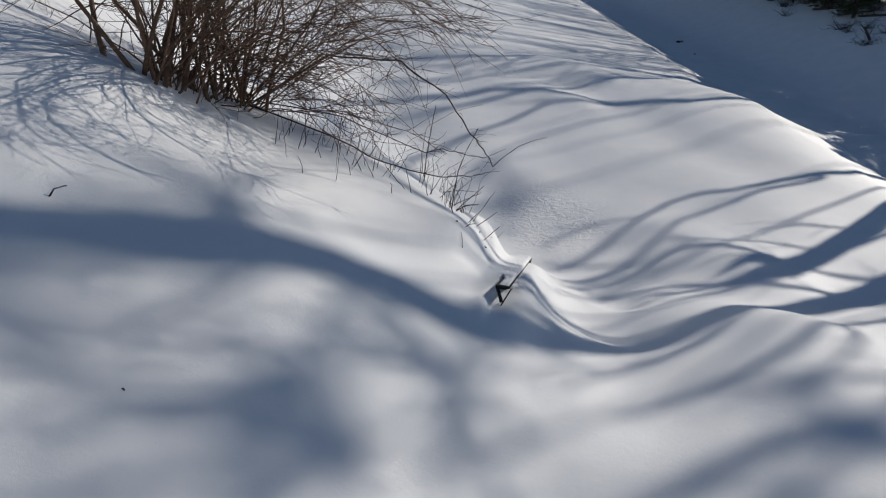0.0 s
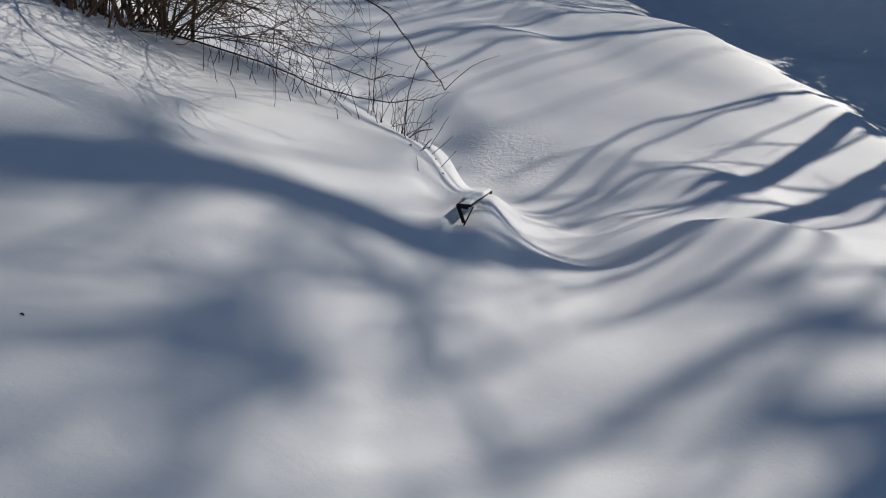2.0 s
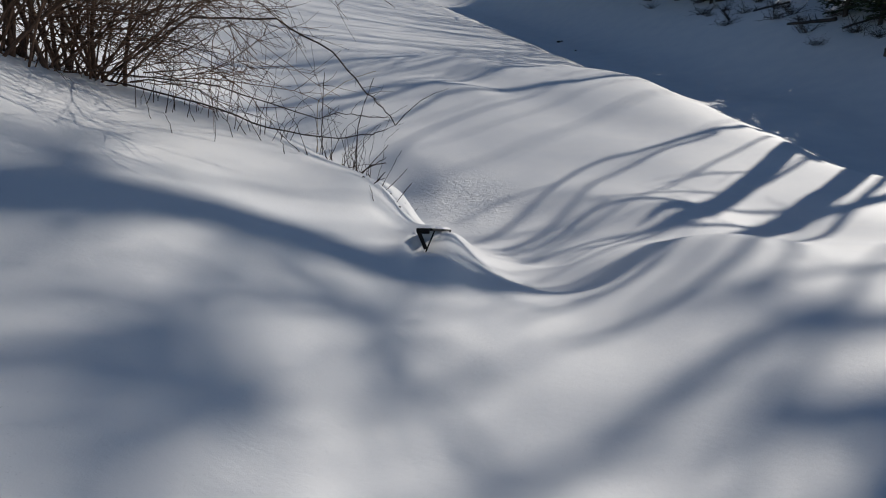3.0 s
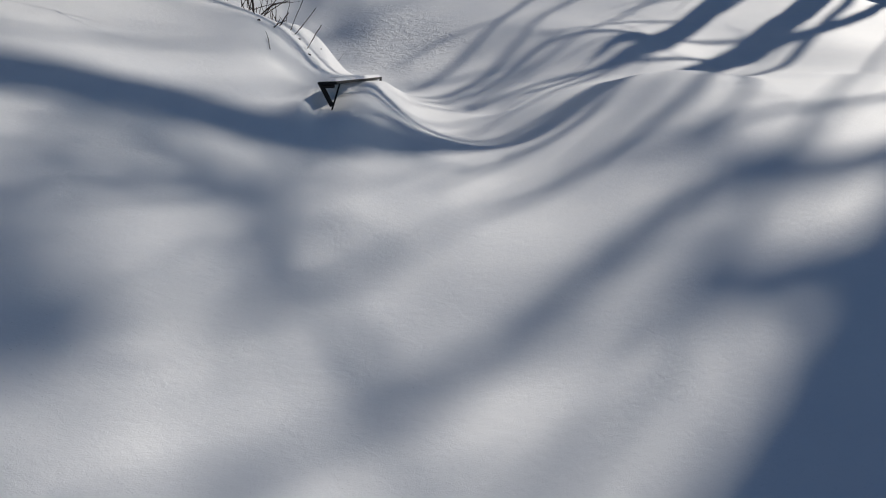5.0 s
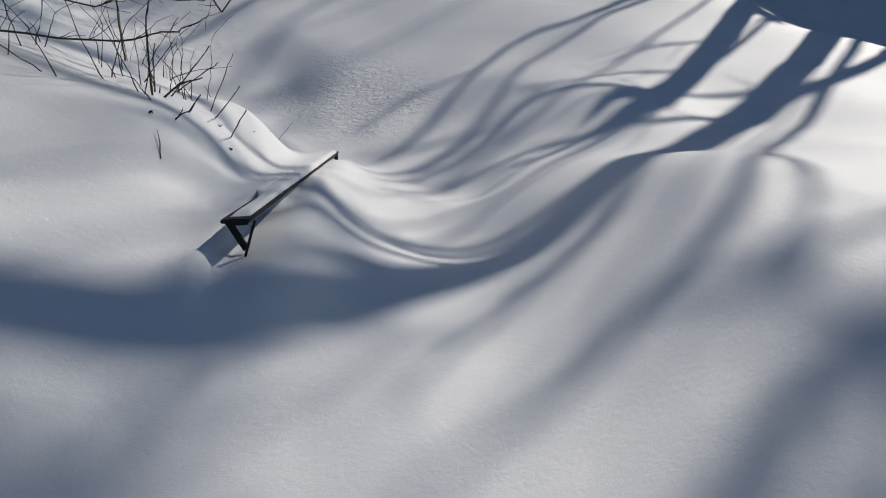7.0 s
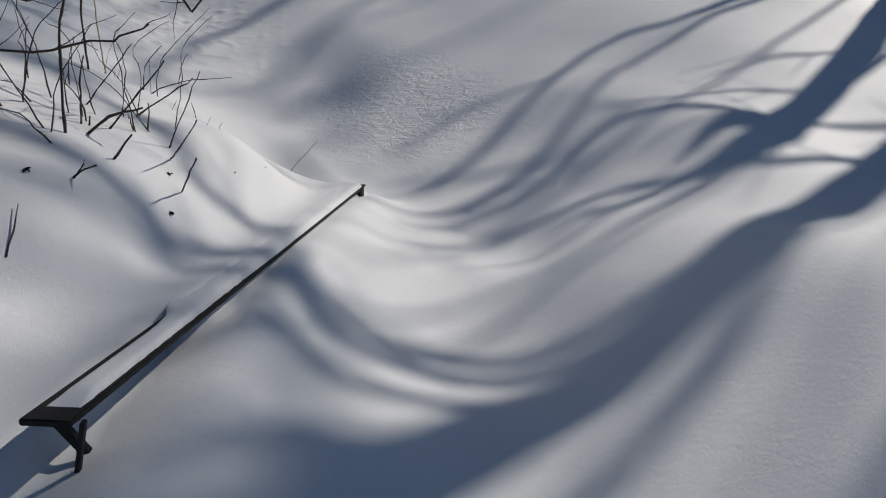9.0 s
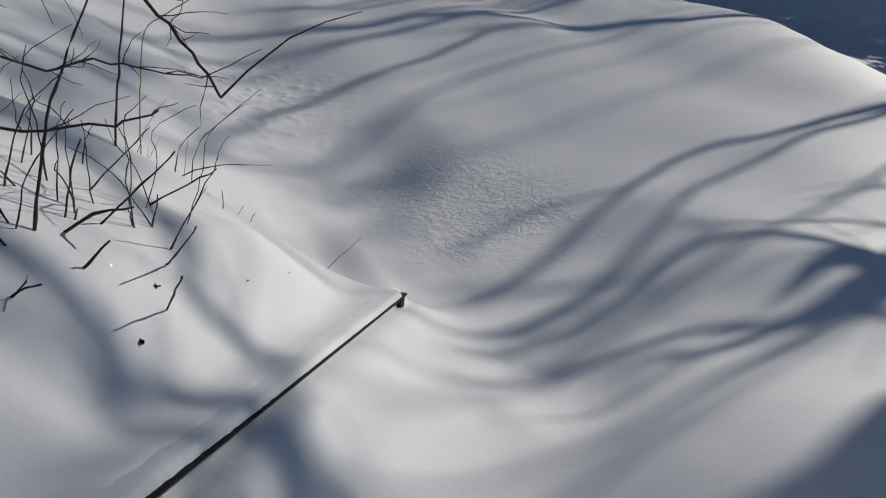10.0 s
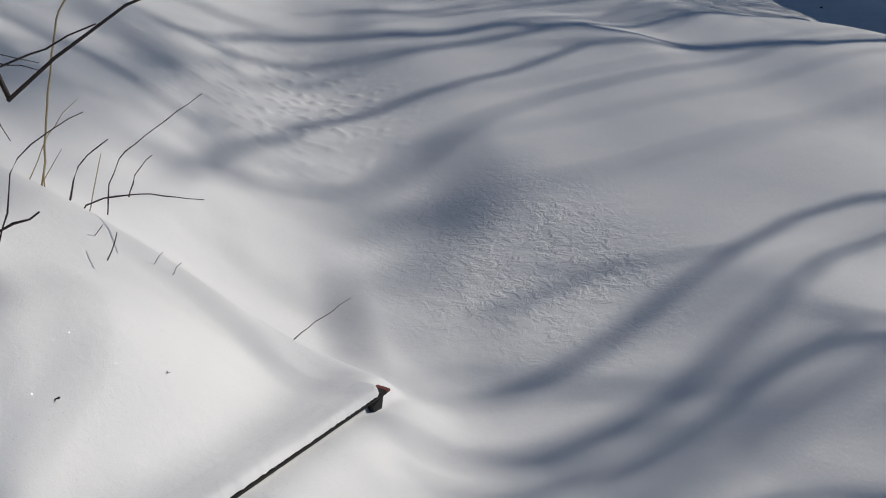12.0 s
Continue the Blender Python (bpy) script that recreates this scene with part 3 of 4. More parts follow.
for k, (x, y, size) in enumerate(((0.696, 7.262, 0.026), (0.648, 7.557, 0.020), (0.343, 6.96, 0.022), (0.975, 8.406, 0.007), (-1.27, 3.42, 0.013), (0.85, 8.05, 0.010), (1.6, 6.15, 0.009))):
    dead_leaf(x, y, size, k)


# ---- wood edge across the road ----
U, N = (math.cos(radians(SUN_AZ)), math.sin(radians(SUN_AZ))), (-math.sin(radians(SUN_AZ)), math.cos(radians(SUN_AZ)))


def bare_tree_mesh(seed, high, thick, boughs=46):
    rng = random.Random(seed)
    trunk = Tubes()
    line = bent(rng, (0, 0, -0.4), (rng.gauss(0, 0.015), rng.gauss(0, 0.015), 1), high, 16, 0.018, 0.02)
    rad = taper(thick, 0.02, len(line))
    rad[0] *= 1.35
    trunk.add(line, rad, 9)
    crown = Tubes()
    for _ in range(boughs):
        s = rng.uniform(0.28, 0.98)
        i = min(int(s * 16), 15)
        p = line[i].lerp(line[i + 1], s * 16 - i)
        a = rng.uniform(0, 2 * math.pi)
        out = Vector((math.cos(a), math.sin(a), rng.uniform(0.2, 1.0)))
        long = (1.0 - s * 0.62) * rng.uniform(1.6, 4.2) * high / 15
        r0 = max(0.012, thick * (1.05 - s) * rng.uniform(0.22, 0.5))
        br = bent(rng, p, out, long, 7, 0.12, 0.04)
        crown.add(br, taper(r0, 0.006, len(br)), 5)
        for _ in range(rng.randint(4, 7)):
            q = rng.randint(2, 7)
            d = (br[q] - br[q - 1]).normalized()
            tw = bent(rng, br[q], d + Vector((rng.gauss(0, 0.5), rng.gauss(0, 0.5), rng.gauss(0.2, 0.4))), rng.uniform(0.5, 1.6), 4, 0.14, 0.03)
            crown.add(tw, taper(max(0.007, r0 * 0.35), 0.004, len(tw)), 4)
    root = new("bare_tree")
    trunk.make("trunk", TRUNK_BARK, root)
    crown.make("branches", BRUSH, root)
    return tagged(root, "tall leafless tree with dark bark in the snow", "tree", "trees along the wood edge")


def spruce_mesh(seed, high, wide, clear):
    rng = random.Random(seed)
    root = new("spruce")
    t = Tubes()
    line = bent(rng, (0, 0, -0.4), (0, 0, 1), high, 8, 0.01)
    t.add(line, taper(0.05 + high * 0.012, 0.012, len(line)), 8)
    t.make("trunk", TRUNK_BARK, root)
    v, f = [], []
    limbs = Tubes()
    z = clear
    while z < high - 0.25:
        reach = wide * (1 - ((z - clear) / (high - clear)) ** 1.25) * min(1.0, 0.45 + (z - clear)) + 0.12
        for k in range(rng.randint(6, 9)):
            a = rng.uniform(0, 2 * math.pi)
            l = reach * rng.uniform(0.65, 1.1)
            br = bent(rng, (0, 0, z + rng.uniform(-0.1, 0.1)), (math.cos(a), math.sin(a), rng.uniform(-0.15, 0.2)), l, 4, 0.05, 0.02)
            limbs.add(br, taper(0.016, 0.005, len(br)), 3)
            side = Vector((-math.sin(a), math.cos(a), 0))
            for m in range(int(6 + l * 9)):
                s = rng.uniform(0.15, 1.0) * 4
                i = min(int(s), 3)
                p = br[i].lerp(br[i + 1], s - i)
                d = (side * rng.choice((-1, 1)) + Vector((math.cos(a), math.sin(a), 0)) * rng.uniform(0.4, 1.1) + Vector((0, 0, rng.uniform(-0.5, 0.15)))).normalized()
                lng, w = rng.uniform(0.16, 0.36), rng.uniform(0.035, 0.07)
                c = d.cross(Vector((0, 0, 1))).normalized() * w
                q = len(v)
                v.extend((tuple(p - c * 0.4), tuple(p + c * 0.4), tuple(p + d * lng * 0.55 + c), tuple(p + d * lng), tuple(p + d * lng * 0.55 - c), tuple(p + d * lng * 0.5 + Vector((0, 0, -0.03)))))
                f.extend(((q, q + 1, q + 2, q + 5), (q + 5, q + 2, q + 3), (q, q + 5, q + 4), (q + 5, q + 3, q + 4)))
        z += rng.uniform(0.16, 0.26)
    limbs.make("limb_wood", TRUNK_BARK, root)["kind"] = "stuff"
    crown = mesh_object("crown", v, f, NEEDLES, root, False)
    return tagged(root, "dark green young spruce standing on the snowy far bank", "spruce", "spruces along the road")


def plant(master, x, y, turn, size, first):
    m = Matrix.Translation((x, y, z_at(x, y))) @ Matrix.Rotation(turn, 4, "Z")
    if first:
        master.matrix_world = m @ Matrix.Scale(size, 4)
        return master
    ob = copy_thing(master, m)
    ob.scale = (size, size, size)
    return ob


rng = random.Random(5)
bare = [bare_tree_mesh(21 + i, h, r) for i, (h, r) in enumerate(((17, 0.20), (15, 0.15), (19, 0.26), (14, 0.11)))]
bare += [bare_tree_mesh(27 + i, h, r, 9) for i, (h, r) in enumerate(((22, 0.13), (20, 0.10)))]
used = set()
stand = []
for k in range(26):
    stand.append((13.5 + k * 1.7 + rng.uniform(-0.5, 0.5), 41.0 + k * 1.0 + rng.uniform(-2, 5), rng.randint(0, 3), rng.uniform(0.85, 1.15)))
# slender trees added behind the spruces to cast thin stripes of shadow
pole_rng = random.Random(17)
for k in range(30):
    dd = 13.0 + k * 0.62 + pole_rng.uniform(-0.3, 0.3)
    stand.append((dd, (29.5 + 0.588 * dd) / 0.809 + pole_rng.uniform(0, 5), pole_rng.choice((4, 5)), pole_rng.uniform(0.9, 1.2)))
for dd, ss, kind, size in stand:
    x, y = U[0] * ss + N[0] * dd, U[1] * ss + N[1] * dd
    plant(bare[kind], x, y, rng.uniform(0, 6.28), size, kind not in used)
    used.add(kind)


def shadow_tree(out, stem, limbs, seed):
    """A tree added by the road, out metres towards the sun, shaped to cast set shadows. Its stem and limbs are rows of
    (sideways, reach of the shadow, thickness):
    the reach gives the height, by the sun's slope."""
    rng = random.Random(seed)
    slope = math.tan(radians(SUN_EL))

    def place(d, s):
        g = z_at(U[0] * s + N[0] * d, U[1] * s + N[1] * d)
        return Vector((U[0] * out + N[0] * d, U[1] * out + N[1] * d, g + (out - s) * slope))

    def line(rows):
        pts, rad = [], []
        for (d0, s0, r0), (d1, s1, r1) in zip(rows, rows[1:]):
            n = max(2, int(abs(s1 - s0) / 0.5), int(abs(d1 - d0) / 0.4))
            for k in range(n):
                t = k / n
                pts.append(place(d0 + (d1 - d0) * t, s0 + (s1 - s0) * t) + Vector((rng.gauss(0, 0.012), rng.gauss(0, 0.012), 0)))
                rad.append(r0 + (r1 - r0) * t)
        pts.append(place(*rows[-1][:2]))
        rad.append(rows[-1][2])
        return pts, rad

    bx, by = U[0] * out + N[0] * stem[0][0], U[1] * out + N[1] * stem[0][0]
    o = Vector((bx, by, z_at(bx, by)))
    root = new("bare_tree")
    root.location = o
    pts, rad = line([(stem[0][0], out, stem[0][2] * 1.15)] + stem[1:])
    # steady the stem's height where the ground under its shadow rolls
    for k in range(1, len(pts)):
        pts[k].z = max(pts[k].z, pts[k - 1].z + 0.05)
    pts[0].z -= 0.4
    t = Tubes()
    t.add([p - o for p in pts], rad, 10)
    t.make("trunk", TRUNK_BARK, root)
    for rows in limbs:
        lp, lr = line(rows)
        t = Tubes()
        t.add([p - o for p in lp], lr, 6)
        t.make("limb", TRUNK_BARK, root)
    c = Tubes()
    # thin twigs along the limbs
    for rows in limbs:
        lp, lr = line(rows)
        for _ in range(int(len(lp) * 0.9)):
            k = rng.randint(1, len(lp) - 1)
            if lr[k] > 0.08:
                continue
            way = (lp[k] - lp[k - 1]).normalized()
            tw = bent(rng, lp[k] - o, way + Vector((rng.gauss(0, 0.45), rng.gauss(0, 0.45), rng.gauss(0.2, 0.4))), rng.uniform(0.4, 1.3), 4, 0.14)
            c.add(tw, taper(rng.uniform(0.010, 0.022), 0.005, len(tw)), 4)
    if c.v:
        c.make("branches", BRUSH, root)
    return tagged(root, "crooked leafless tree added by the road to cast shadows", "tree", "trees along the wood edge")


shadow_tree(27.0, [(3.5, 27, 0.26), (3.5, 13, 0.25), (3.65, 11, 0.24), (3.75, 9.3, 0.21), (3.85, 8.0, 0.19), (3.8, 6.8, 0.19), (3.88, 6.1, 0.19), (4.0, 5.3, 0.21), (3.98, 4.6, 0.19),
                    (3.94, 4.1, 0.17), (4.05, 3.65, 0.16), (4.3, 3.3, 0.16), (4.5, 3.0, 0.16), (4.7, 2.6, 0.18), (4.83, 2.0, 0.20), (4.9, 1.3, 0.20), (4.9, 0.3, 0.17), (4.8, -2.0, 0.05)],
             [[(3.6, 11.5, 0.05), (3.73, 11.66, 0.05), (4.1, 11.2, 0.045), (4.45, 10.84, 0.04), (4.49, 10.0, 0.03)],
              [(2.20, 26.5, 0.15), (2.35, 17.0, 0.12), (2.60, 13.7, 0.11), (3.04, 12.3, 0.11), (3.46, 11.4, 0.11), (3.60, 9.6, 0.10)],
              [(3.65, 10.6, 0.06), (3.97, 10.19, 0.055), (4.35, 9.57, 0.055), (4.61, 9.24, 0.05), (4.83, 8.84, 0.05), (5.01, 8.0, 0.045), (5.28, 7.81, 0.03)],
              [(3.82, 7.2, 0.06), (4.1, 6.35, 0.06), (4.33, 5.9, 0.06), (4.62, 5.52, 0.055), (4.8, 5.22, 0.055), (4.95, 5.13, 0.055), (5.26, 5.24, 0.055), (5.5, 5.31, 0.055), (5.66, 5.28, 0.05), (5.76, 5.13, 0.05), (6.0, 5.15, 0.05), (6.3, 5.22, 0.05), (6.95, 4.95, 0.045), (7.4, 4.6, 0.03)],
              [(3.9, 6.4, 0.06), (4.2, 5.8, 0.06), (4.45, 5.42, 0.06), (4.63, 5.2, 0.055), (4.77, 5.05, 0.055), (5.07, 5.08, 0.06), (5.26, 4.98, 0.065), (5.32, 4.74, 0.07), (5.54, 4.61, 0.075), (5.94, 4.37, 0.07), (6.5, 4.1, 0.03)],
              [(4.0, 5.8, 0.05), (4.18, 5.4, 0.05), (4.32, 5.1, 0.05), (4.47, 4.92, 0.05), (4.65, 4.83, 0.05), (4.95, 4.84, 0.05), (5.2, 4.7, 0.045), (5.5, 4.3, 0.03)],
              [(4.0, 5.2, 0.07), (4.2, 4.6, 0.07), (4.28, 4.1, 0.04)],
              [(3.85, 8.4, 0.05), (3.6, 7.0, 0.04), (3.52, 6.0, 0.035), (3.53, 5.2, 0.035), (3.5, 4.5, 0.03), (3.4, 3.9, 0.015)]], 61)
shadow_tree(28.5, [(5.5, 28.5, 0.26), (5.4, 20.0, 0.25), (4.78, 13.1, 0.23), (4.65, 11.2, 0.21), (4.62, 10.2, 0.22), (4.7, 9.5, 0.16), (4.75, 9.1, 0.06)],
             [[(4.62, 10.5, 0.16), (4.95, 10.1, 0.15), (5.08, 9.7, 0.10), (5.05, 9.2, 0.04)],
              [(4.7, 10.6, 0.07), (5.07, 10.37, 0.06), (5.65, 10.15, 0.055), (6.0, 9.77, 0.05), (6.07, 9.28, 0.05), (5.99, 8.62, 0.045), (5.87, 7.79, 0.04), (5.85, 7.0, 0.02)],
              [(4.72, 9.6, 0.06), (4.9, 8.75, 0.05), (5.3, 8.3, 0.045), (5.5, 7.4, 0.04), (5.6, 6.6, 0.02)],
              [(4.78, 11.8, 0.035), (5.4, 11.2, 0.03), (5.75, 10.4, 0.025), (6.3, 9.9, 0.015)],
              [(4.9, 13.5, 0.03), (5.5, 12.6, 0.025), (5.8, 11.8, 0.015)]], 62)
shadow_tree(36.0, [(6.2, 36, 0.18), (6.43, 16.6, 0.10), (6.95, 14.5, 0.08), (7.1, 12.9, 0.06), (7.42, 12.2, 0.06), (7.45, 11.4, 0.055), (7.3, 10.5, 0.055), (7.1, 9.5, 0.055), (6.93, 8.75, 0.06), (6.75, 8.1, 0.06), (6.68, 7.3, 0.03)],
             [[(6.5, 15.6, 0.07), (6.77, 13.8, 0.05), (6.76, 12.1, 0.045), (6.8, 10.9, 0.045), (6.55, 9.8, 0.05), (6.25, 8.75, 0.06), (6.14, 8.0, 0.09), (6.12, 7.5, 0.08), (6.18, 7.0, 0.02)],
              [(7.3, 10.2, 0.03), (7.6, 9.4, 0.03), (7.6, 8.6, 0.03), (7.5, 7.8, 0.02)]], 63)
shadow_tree(34.0, [(2.9, 34.0, 0.13), (3.05, 10.0, 0.075), (3.07, 8.9, 0.07), (2.92, 7.0, 0.065), (2.85, 6.2, 0.06), (2.88, 5.8, 0.06), (2.95, 5.3, 0.055), (2.97, 4.7, 0.05), (3.1, 3.8, 0.02)],
             [[(3.0, 8.0, 0.05), (2.6, 7.2, 0.04), (2.45, 6.3, 0.035), (2.5, 5.6, 0.02)]], 64)
# an unseen broad trunk, added to cast the wide dark shadow
shadow_tree(38.0, [(0.95, 38, 0.55), (0.94, 8.0, 0.48), (0.93, 4.8, 0.45), (1.0, 3.4, 0.47), (1.06, 2.4, 0.48), (1.1, 0.0, 0.44)],
             [[(1.1, 6.6, 0.14), (1.57, 5.6, 0.11), (1.82, 5.4, 0.10), (2.07, 5.24, 0.10), (2.22, 4.9, 0.095), (2.3, 4.5, 0.095), (2.32, 4.0, 0.095), (2.33, 3.3, 0.09), (2.34, 2.7, 0.08), (2.4, 1.5, 0.03)],
              [(1.82, 5.42, 0.05), (2.12, 5.5, 0.05), (2.42, 5.62, 0.045), (2.72, 5.5, 0.045), (2.95, 5.2, 0.04), (3.05, 4.7, 0.02)],
              [(1.2, 4.9, 0.13), (1.6, 4.25, 0.13), (1.84, 4.05, 0.11), (1.95, 3.6, 0.05)],
              [(1.2, 8.4, 0.06), (1.6, 7.4, 0.06), (1.9, 6.7, 0.05), (2.3, 6.2, 0.04), (2.45, 5.6, 0.02)]], 65)
shadow_tree(40.0, [(10.2, 40, 0.2), (10.9, 16.7, 0.12), (13.05, 13.2, 0.09), (13.6, 11.8, 0.085), (13.55, 10.4, 0.08), (13.75, 9.1, 0.08), (13.6, 7.8, 0.07), (12.75, 6.5, 0.04)],
             [[(11.6, 15.6, 0.07), (12.5, 12.9, 0.07), (12.0, 11.0, 0.07), (11.66, 9.2, 0.07), (11.16, 7.9, 0.07), (10.2, 6.85, 0.06), (8.88, 6.07, 0.03)]], 66)
# a thin distant tree, added for a soft band of shade
shadow_tree(58.0, [(10.6, 58, 0.06), (11.2, 13.0, 0.045), (11.1, 11.1, 0.05), (10.7, 9.7, 0.05), (10.2, 8.65, 0.065), (9.65, 7.9, 0.075), (9.55, 7.2, 0.05), (9.2, 6.2, 0.02)],
             [[(10.6, 9.4, 0.05), (9.9, 9.1, 0.05), (9.2, 8.9, 0.06), (8.7, 8.4, 0.06), (8.4, 7.8, 0.04)]], 67)


def shade_tree(d, out, near, far, spread, count, seed):
    """A tall bare tree added out of view, deep in the wood; its crown of fine branches shades the ground between near
    and far.
    """
    rng = random.Random(seed)
    x, y = U[0] * out + N[0] * d, U[1] * out + N[1] * d
    crown_low, crown_high = ((out - r) * math.tan(radians(SUN_EL)) + z_at(U[0] * r + N[0] * d, U[1] * r + N[1] * d) - z_at(x, y) for r in (far, near))
    root = new("bare_tree")
    root.location = (x, y, z_at(x, y))
    t = Tubes()
    line = bent(rng, (0, 0, -0.4), (0, 0, 1), crown_high, 18, 0.012, 0.02)
    t.add(line, taper(0.055, 0.015, len(line)), 9)
    t.make("trunk", TRUNK_BARK, root)
    c = Tubes()
    for _ in range(count):
        h = rng.uniform(crown_low, crown_high)
        k = min(int(h / crown_high * 18), 17)
        br = bent(rng, line[k], (rng.gauss(0, 1), rng.gauss(0, 1), rng.uniform(0.1, 0.8)), rng.uniform(0.4, 1.0) * spread, 6, 0.14, 0.03)
        c.add(br, taper(rng.uniform(0.02, 0.05), 0.008, len(br)), 5)
        for _ in range(8):
            q = rng.randint(1, 6)
            tw = bent(rng, br[q], (br[q] - br[q - 1]).normalized() + Vector((rng.gauss(0, 0.6), rng.gauss(0, 0.6), rng.gauss(0.1, 0.5))), rng.uniform(0.4, 1.5), 4, 0.15)
            c.add(tw, taper(0.014, 0.006, len(tw)), 4)
    c.make("branches", BRUSH, root)
    return tagged(root, "tall unseen leafless tree added to shade the snow", "tree", "trees along the wood edge")


# unseen crowns added to lay soft shade on patches of the snow
shade_tree(3.0, 34.0, -1.5, 1.9, 2.2, 30, 71)
shade_tree(2.2, 36.0, -2.0, 1.0, 1.7, 34, 79)
shade_tree(4.1, 33.0, 0.2, 1.8, 1.2, 8, 80)
shade_tree(5.9, 52.0, 2.8, 4.2, 1.5, 9, 77)
shade_tree(1.8, 46.0, 2.4, 4.4, 1.5, 9, 75)
shade_tree(3.2, 40.0, 0.6, 2.0, 1.4, 12, 81)
shade_tree(9.9, 60.0, 4.4, 6.0, 1.6, 12, 82)
shade_tree(8.8, 62.0, 6.6, 8.8, 1.5, 8, 72)
shade_tree(6.6, 58.0, 1.5, 4.4, 2.2, 30, 73)
shade_tree(11.3, 64.0, 3.2, 5.8, 2.2, 40, 78)
shade_tree(4.6, 38.0, -3.0, 0.5, 2.2, 20, 74)
shade_tree(8.8, 61.0, 3.6, 5.4, 2.0, 22, 76)


def streak_tree(out, d, low, high, count, seed):
    """A slender bare tree added for its streaks of shadow, whose long thin limbs stream sideways and down; their
    shadows reach from low to high.
    """
    r = random.Random(seed)
    limbs = []
    for _ in range(count):
        s = r.uniform(low + 1.5, high)
        q, turn, rows = d + r.gauss(0, 0.25), r.gauss(0, 0.45), []
        thick = r.uniform(0.018, 0.04)
        steps = r.randint(4, 8)
        for k in range(steps + 1):
            rows.append((q, s, thick * (1 - 0.7 * k / steps)))
            turn += r.gauss(0, 0.3)
            q, s = q + turn * 0.5, s - r.uniform(0.35, 0.75)
        limbs.append(rows)
    return shadow_tree(out, [(d, out, 0.08), (d + 0.1, high, 0.032), (d, (low + high) / 2, 0.024), (d - 0.1, low, 0.010)], limbs, seed)


streak_tree(38.0, 5.6, 6.6, 9.6, 5, 94)

spruces = [spruce_mesh(41 + i, h, w, c) for i, (h, w, c) in enumerate(((5.0, 1.6, 0.35), (4.2, 1.4, 0.3), (6.4, 1.9, 0.5), (6.6, 2.0, 2.6)))]
used = set()
y = 14.5
while y < 82:
    for row in range(3):
        x = 22.0 + row * 2.3 + rng.uniform(-0.6, 0.6) + 0.04 * max(0, y - 20)
        yy = y + row * 0.7 + rng.uniform(-0.4, 0.4)
        side = N[0] * x + N[1] * yy
        if 9.4 < side < 16.0:
            if row == 0:
                continue
            kind, size = (1, 1, 3)[row], rng.uniform(0.56, 0.75) if row < 2 else rng.uniform(0.94, 1.05)
        else:
            kind, size = (rng.choice((0, 0, 1)), rng.choice((0, 2)), 2)[row], rng.uniform(0.85, 1.04)
        plant(spruces[kind], x, yy, rng.uniform(0, 6.28), size, kind not in used)
        used.add(kind)
    y += rng.uniform(1.35, 1.8)


# ---- brush and dead wood on the far bank ----
def brush_mesh(seed):
    rng = random.Random(seed)
    t = Tubes()
    for _ in range(26):
        a = rng.uniform(0, 6.28)
        line = bent(rng, (rng.gauss(0, 0.12), rng.gauss(0, 0.12), -0.05), (math.cos(a) * 0.9, math.sin(a) * 0.9, rng.uniform(0.3, 1.1)), rng.uniform(0.35, 1.0), 5, 0.15, 0, 0.08)
        t.add(line, taper(rng.uniform(0.008, 0.016), 0.004, len(line)), 4)
        for _ in range(4):
            q = rng.randint(1, 5)
            tw = bent(rng, line[q], (rng.gauss(0, 1), rng.gauss(0, 1), rng.uniform(0, 0.8)), rng.uniform(0.15, 0.4), 3, 0.15)
            t.add(tw, taper(0.006, 0.003, len(tw)), 3)
    ob = t.make("brush", BRUSH)
    return tagged(ob, "low tangle of bare brown brush poking through snow", "brush", "brush on the far bank")


brushes = [brush_mesh(81 + k) for k in range(3)]
for k in range(64):
    y = 20 + k * 0.75 + rng.uniform(-0.6, 0.6)
    x = 21.3 + rng.uniform(-1.3, 1.8) + 0.04 * max(0, y - 20)
    plant(brushes[k % 3], x, y, rng.uniform(0, 6.28), rng.uniform(0.6, 1.2), k < 3)


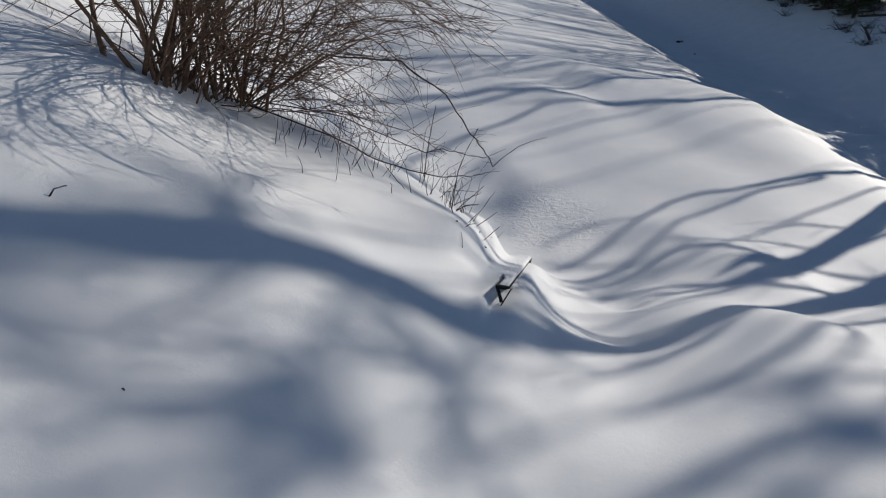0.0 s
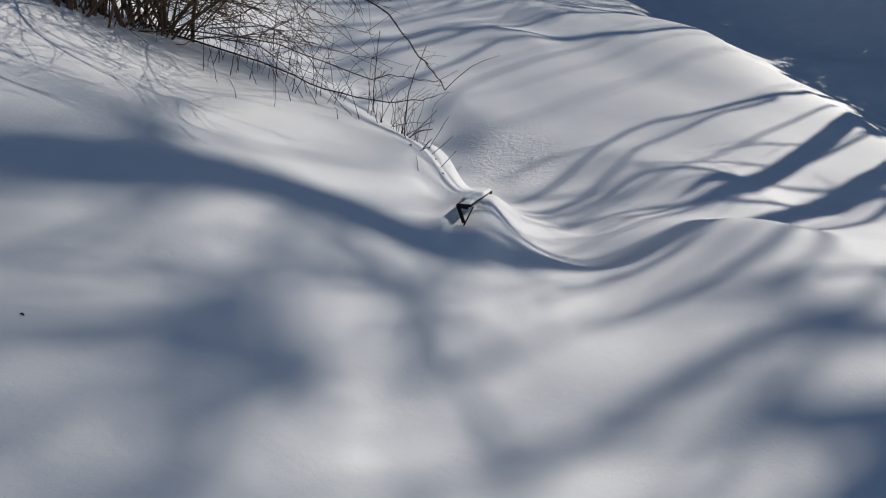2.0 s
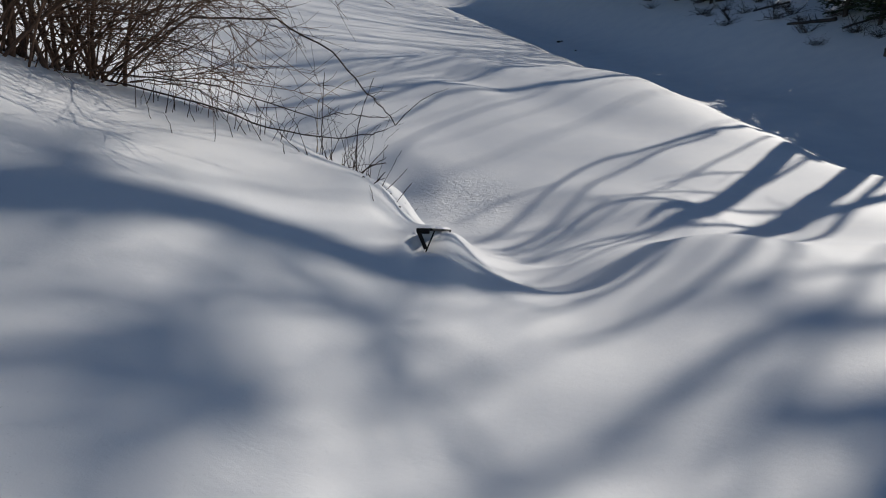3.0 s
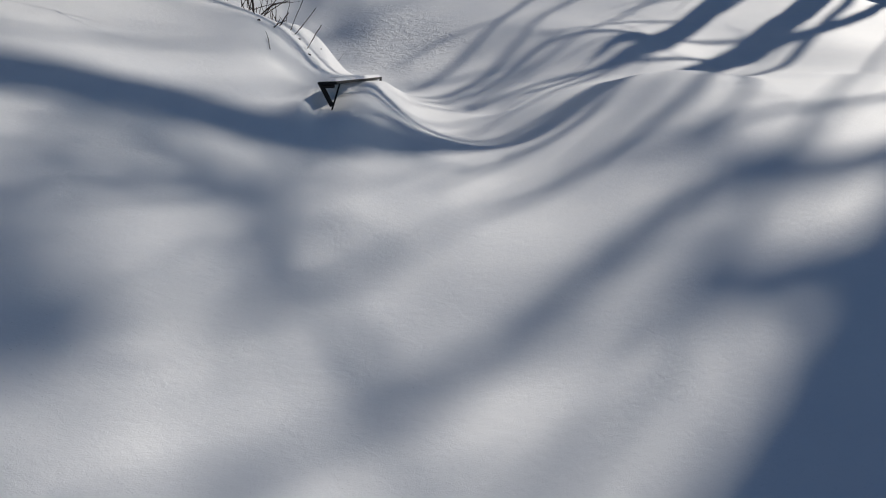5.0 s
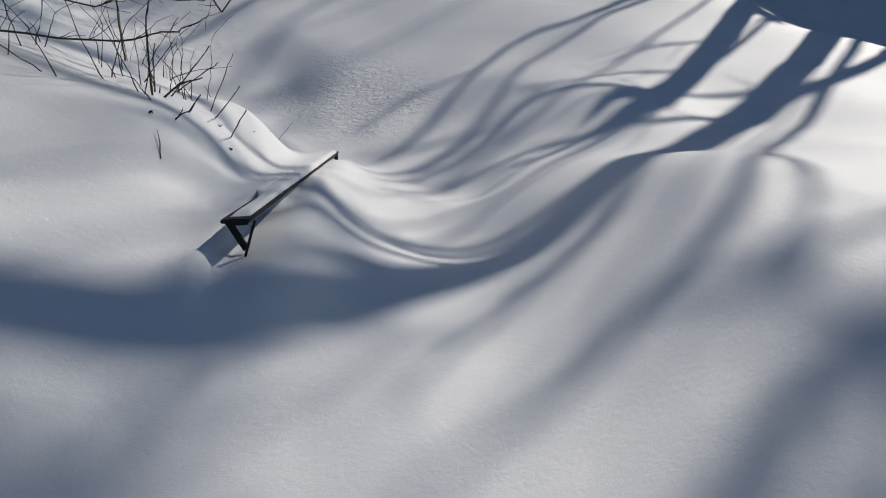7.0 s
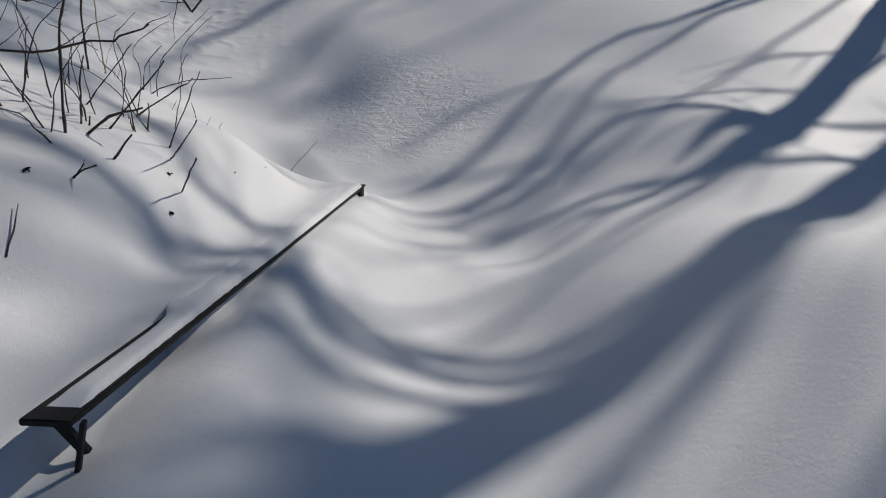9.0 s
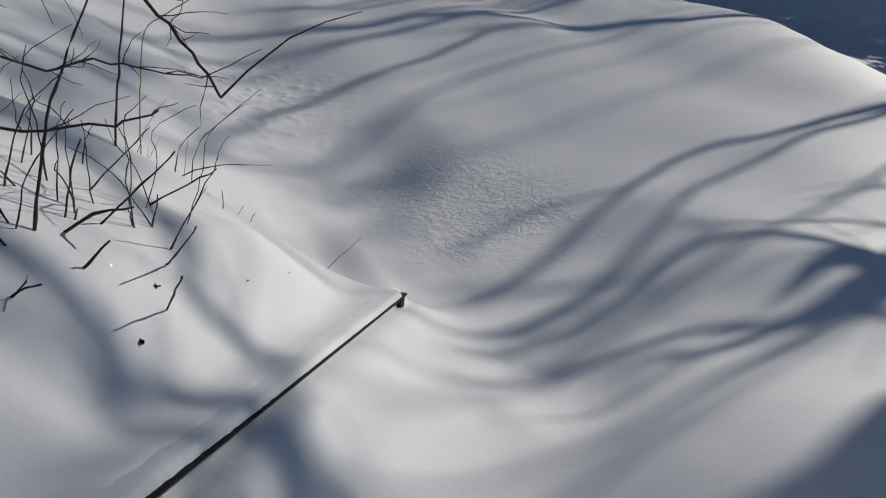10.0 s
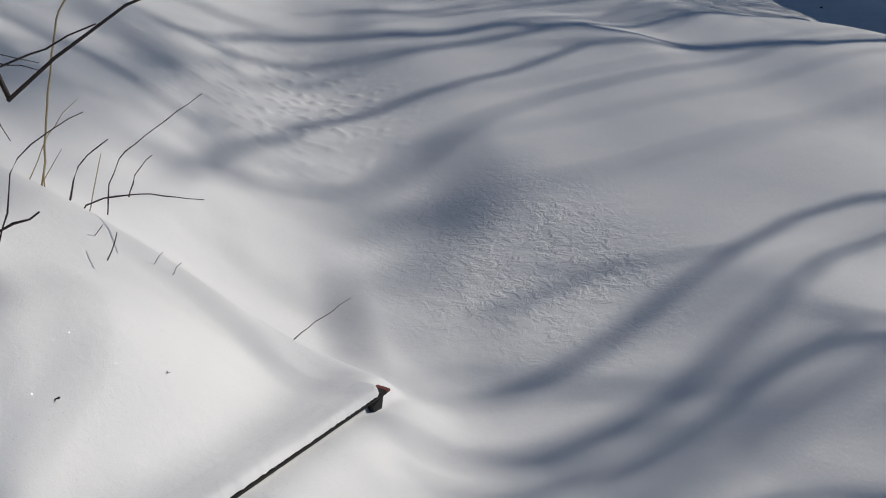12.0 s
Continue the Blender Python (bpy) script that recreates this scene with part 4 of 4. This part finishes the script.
def fallen_log(x, y, long, thick, turn, seed):
    rng = random.Random(seed)
    way = Vector((math.cos(turn), math.sin(turn), 0))
    a, b = Vector((x, y, 0)) - way * long / 2, Vector((x, y, 0)) + way * long / 2
    a.z, b.z = z_at(a.x, a.y) + thick * 0.5, z_at(b.x, b.y) + thick * 0.6
    t = Tubes()
    line = [a.lerp(b, k / 8) + Vector((0, 0, rng.gauss(0, 0.015))) - a for k in range(9)]
    t.add(line, taper(thick, thick * 0.6, 9), 9)
    for _ in range(4):
        k = rng.randint(2, 7)
        br = bent(rng, line[k], (rng.gauss(0, 0.6), rng.gauss(0, 0.6), 0.8), rng.uniform(0.2, 0.6), 3, 0.1)
        t.add(br, taper(thick * 0.3, 0.01, len(br)), 5)
    ob = t.make("fallen_log", TRUNK_BARK)
    ob.location = a
    return tagged(ob, "fallen dark log with broken stubs lying in snow", "log", "logs on the far bank")


for k, (x, y, long, thick, turn) in enumerate(((22.4, 31.5, 1.6, 0.07, 2.4), (22.8, 35.5, 1.9, 0.08, 2.0), (21.6, 27.6, 2.2, 0.09, 1.9), (22.1, 25.2, 1.5, 0.06, 2.7), (21.2, 33.4, 1.8, 0.07, 1.2), (22.6, 39.0, 2.4, 0.10, 2.2))):
    fallen_log(x, y, long, thick, turn, k)


# ---- a clod on the shaded road ----
def clod(x, y, size, seed):
    bm = bmesh.new()
    bmesh.ops.create_icosphere(bm, subdivisions=2, radius=size)
    for v in bm.verts:
        v.co *= 1 + 0.35 * noise.noise(v.co * (2.2 / size) + Vector((seed * 7, 0, 0)))
        v.co.z *= 0.6
    me = bpy.data.meshes.new("clod")
    bm.to_mesh(me)
    bm.free()
    me.materials.append(LEAF)
    ob = new("clod", me)
    ob.location = (x, y, z_at(x, y) + size * 0.3)
    return tagged(ob, "small dark frozen clod of dirt on the snowy road", "dirt", "clods on the road")


for k, (x, y, size) in enumerate(((15.2, 42.0, 0.13), (15.6, 42.5, 0.08), (14.8, 38.0, 0.06))):
    clod(x, y, size, k)
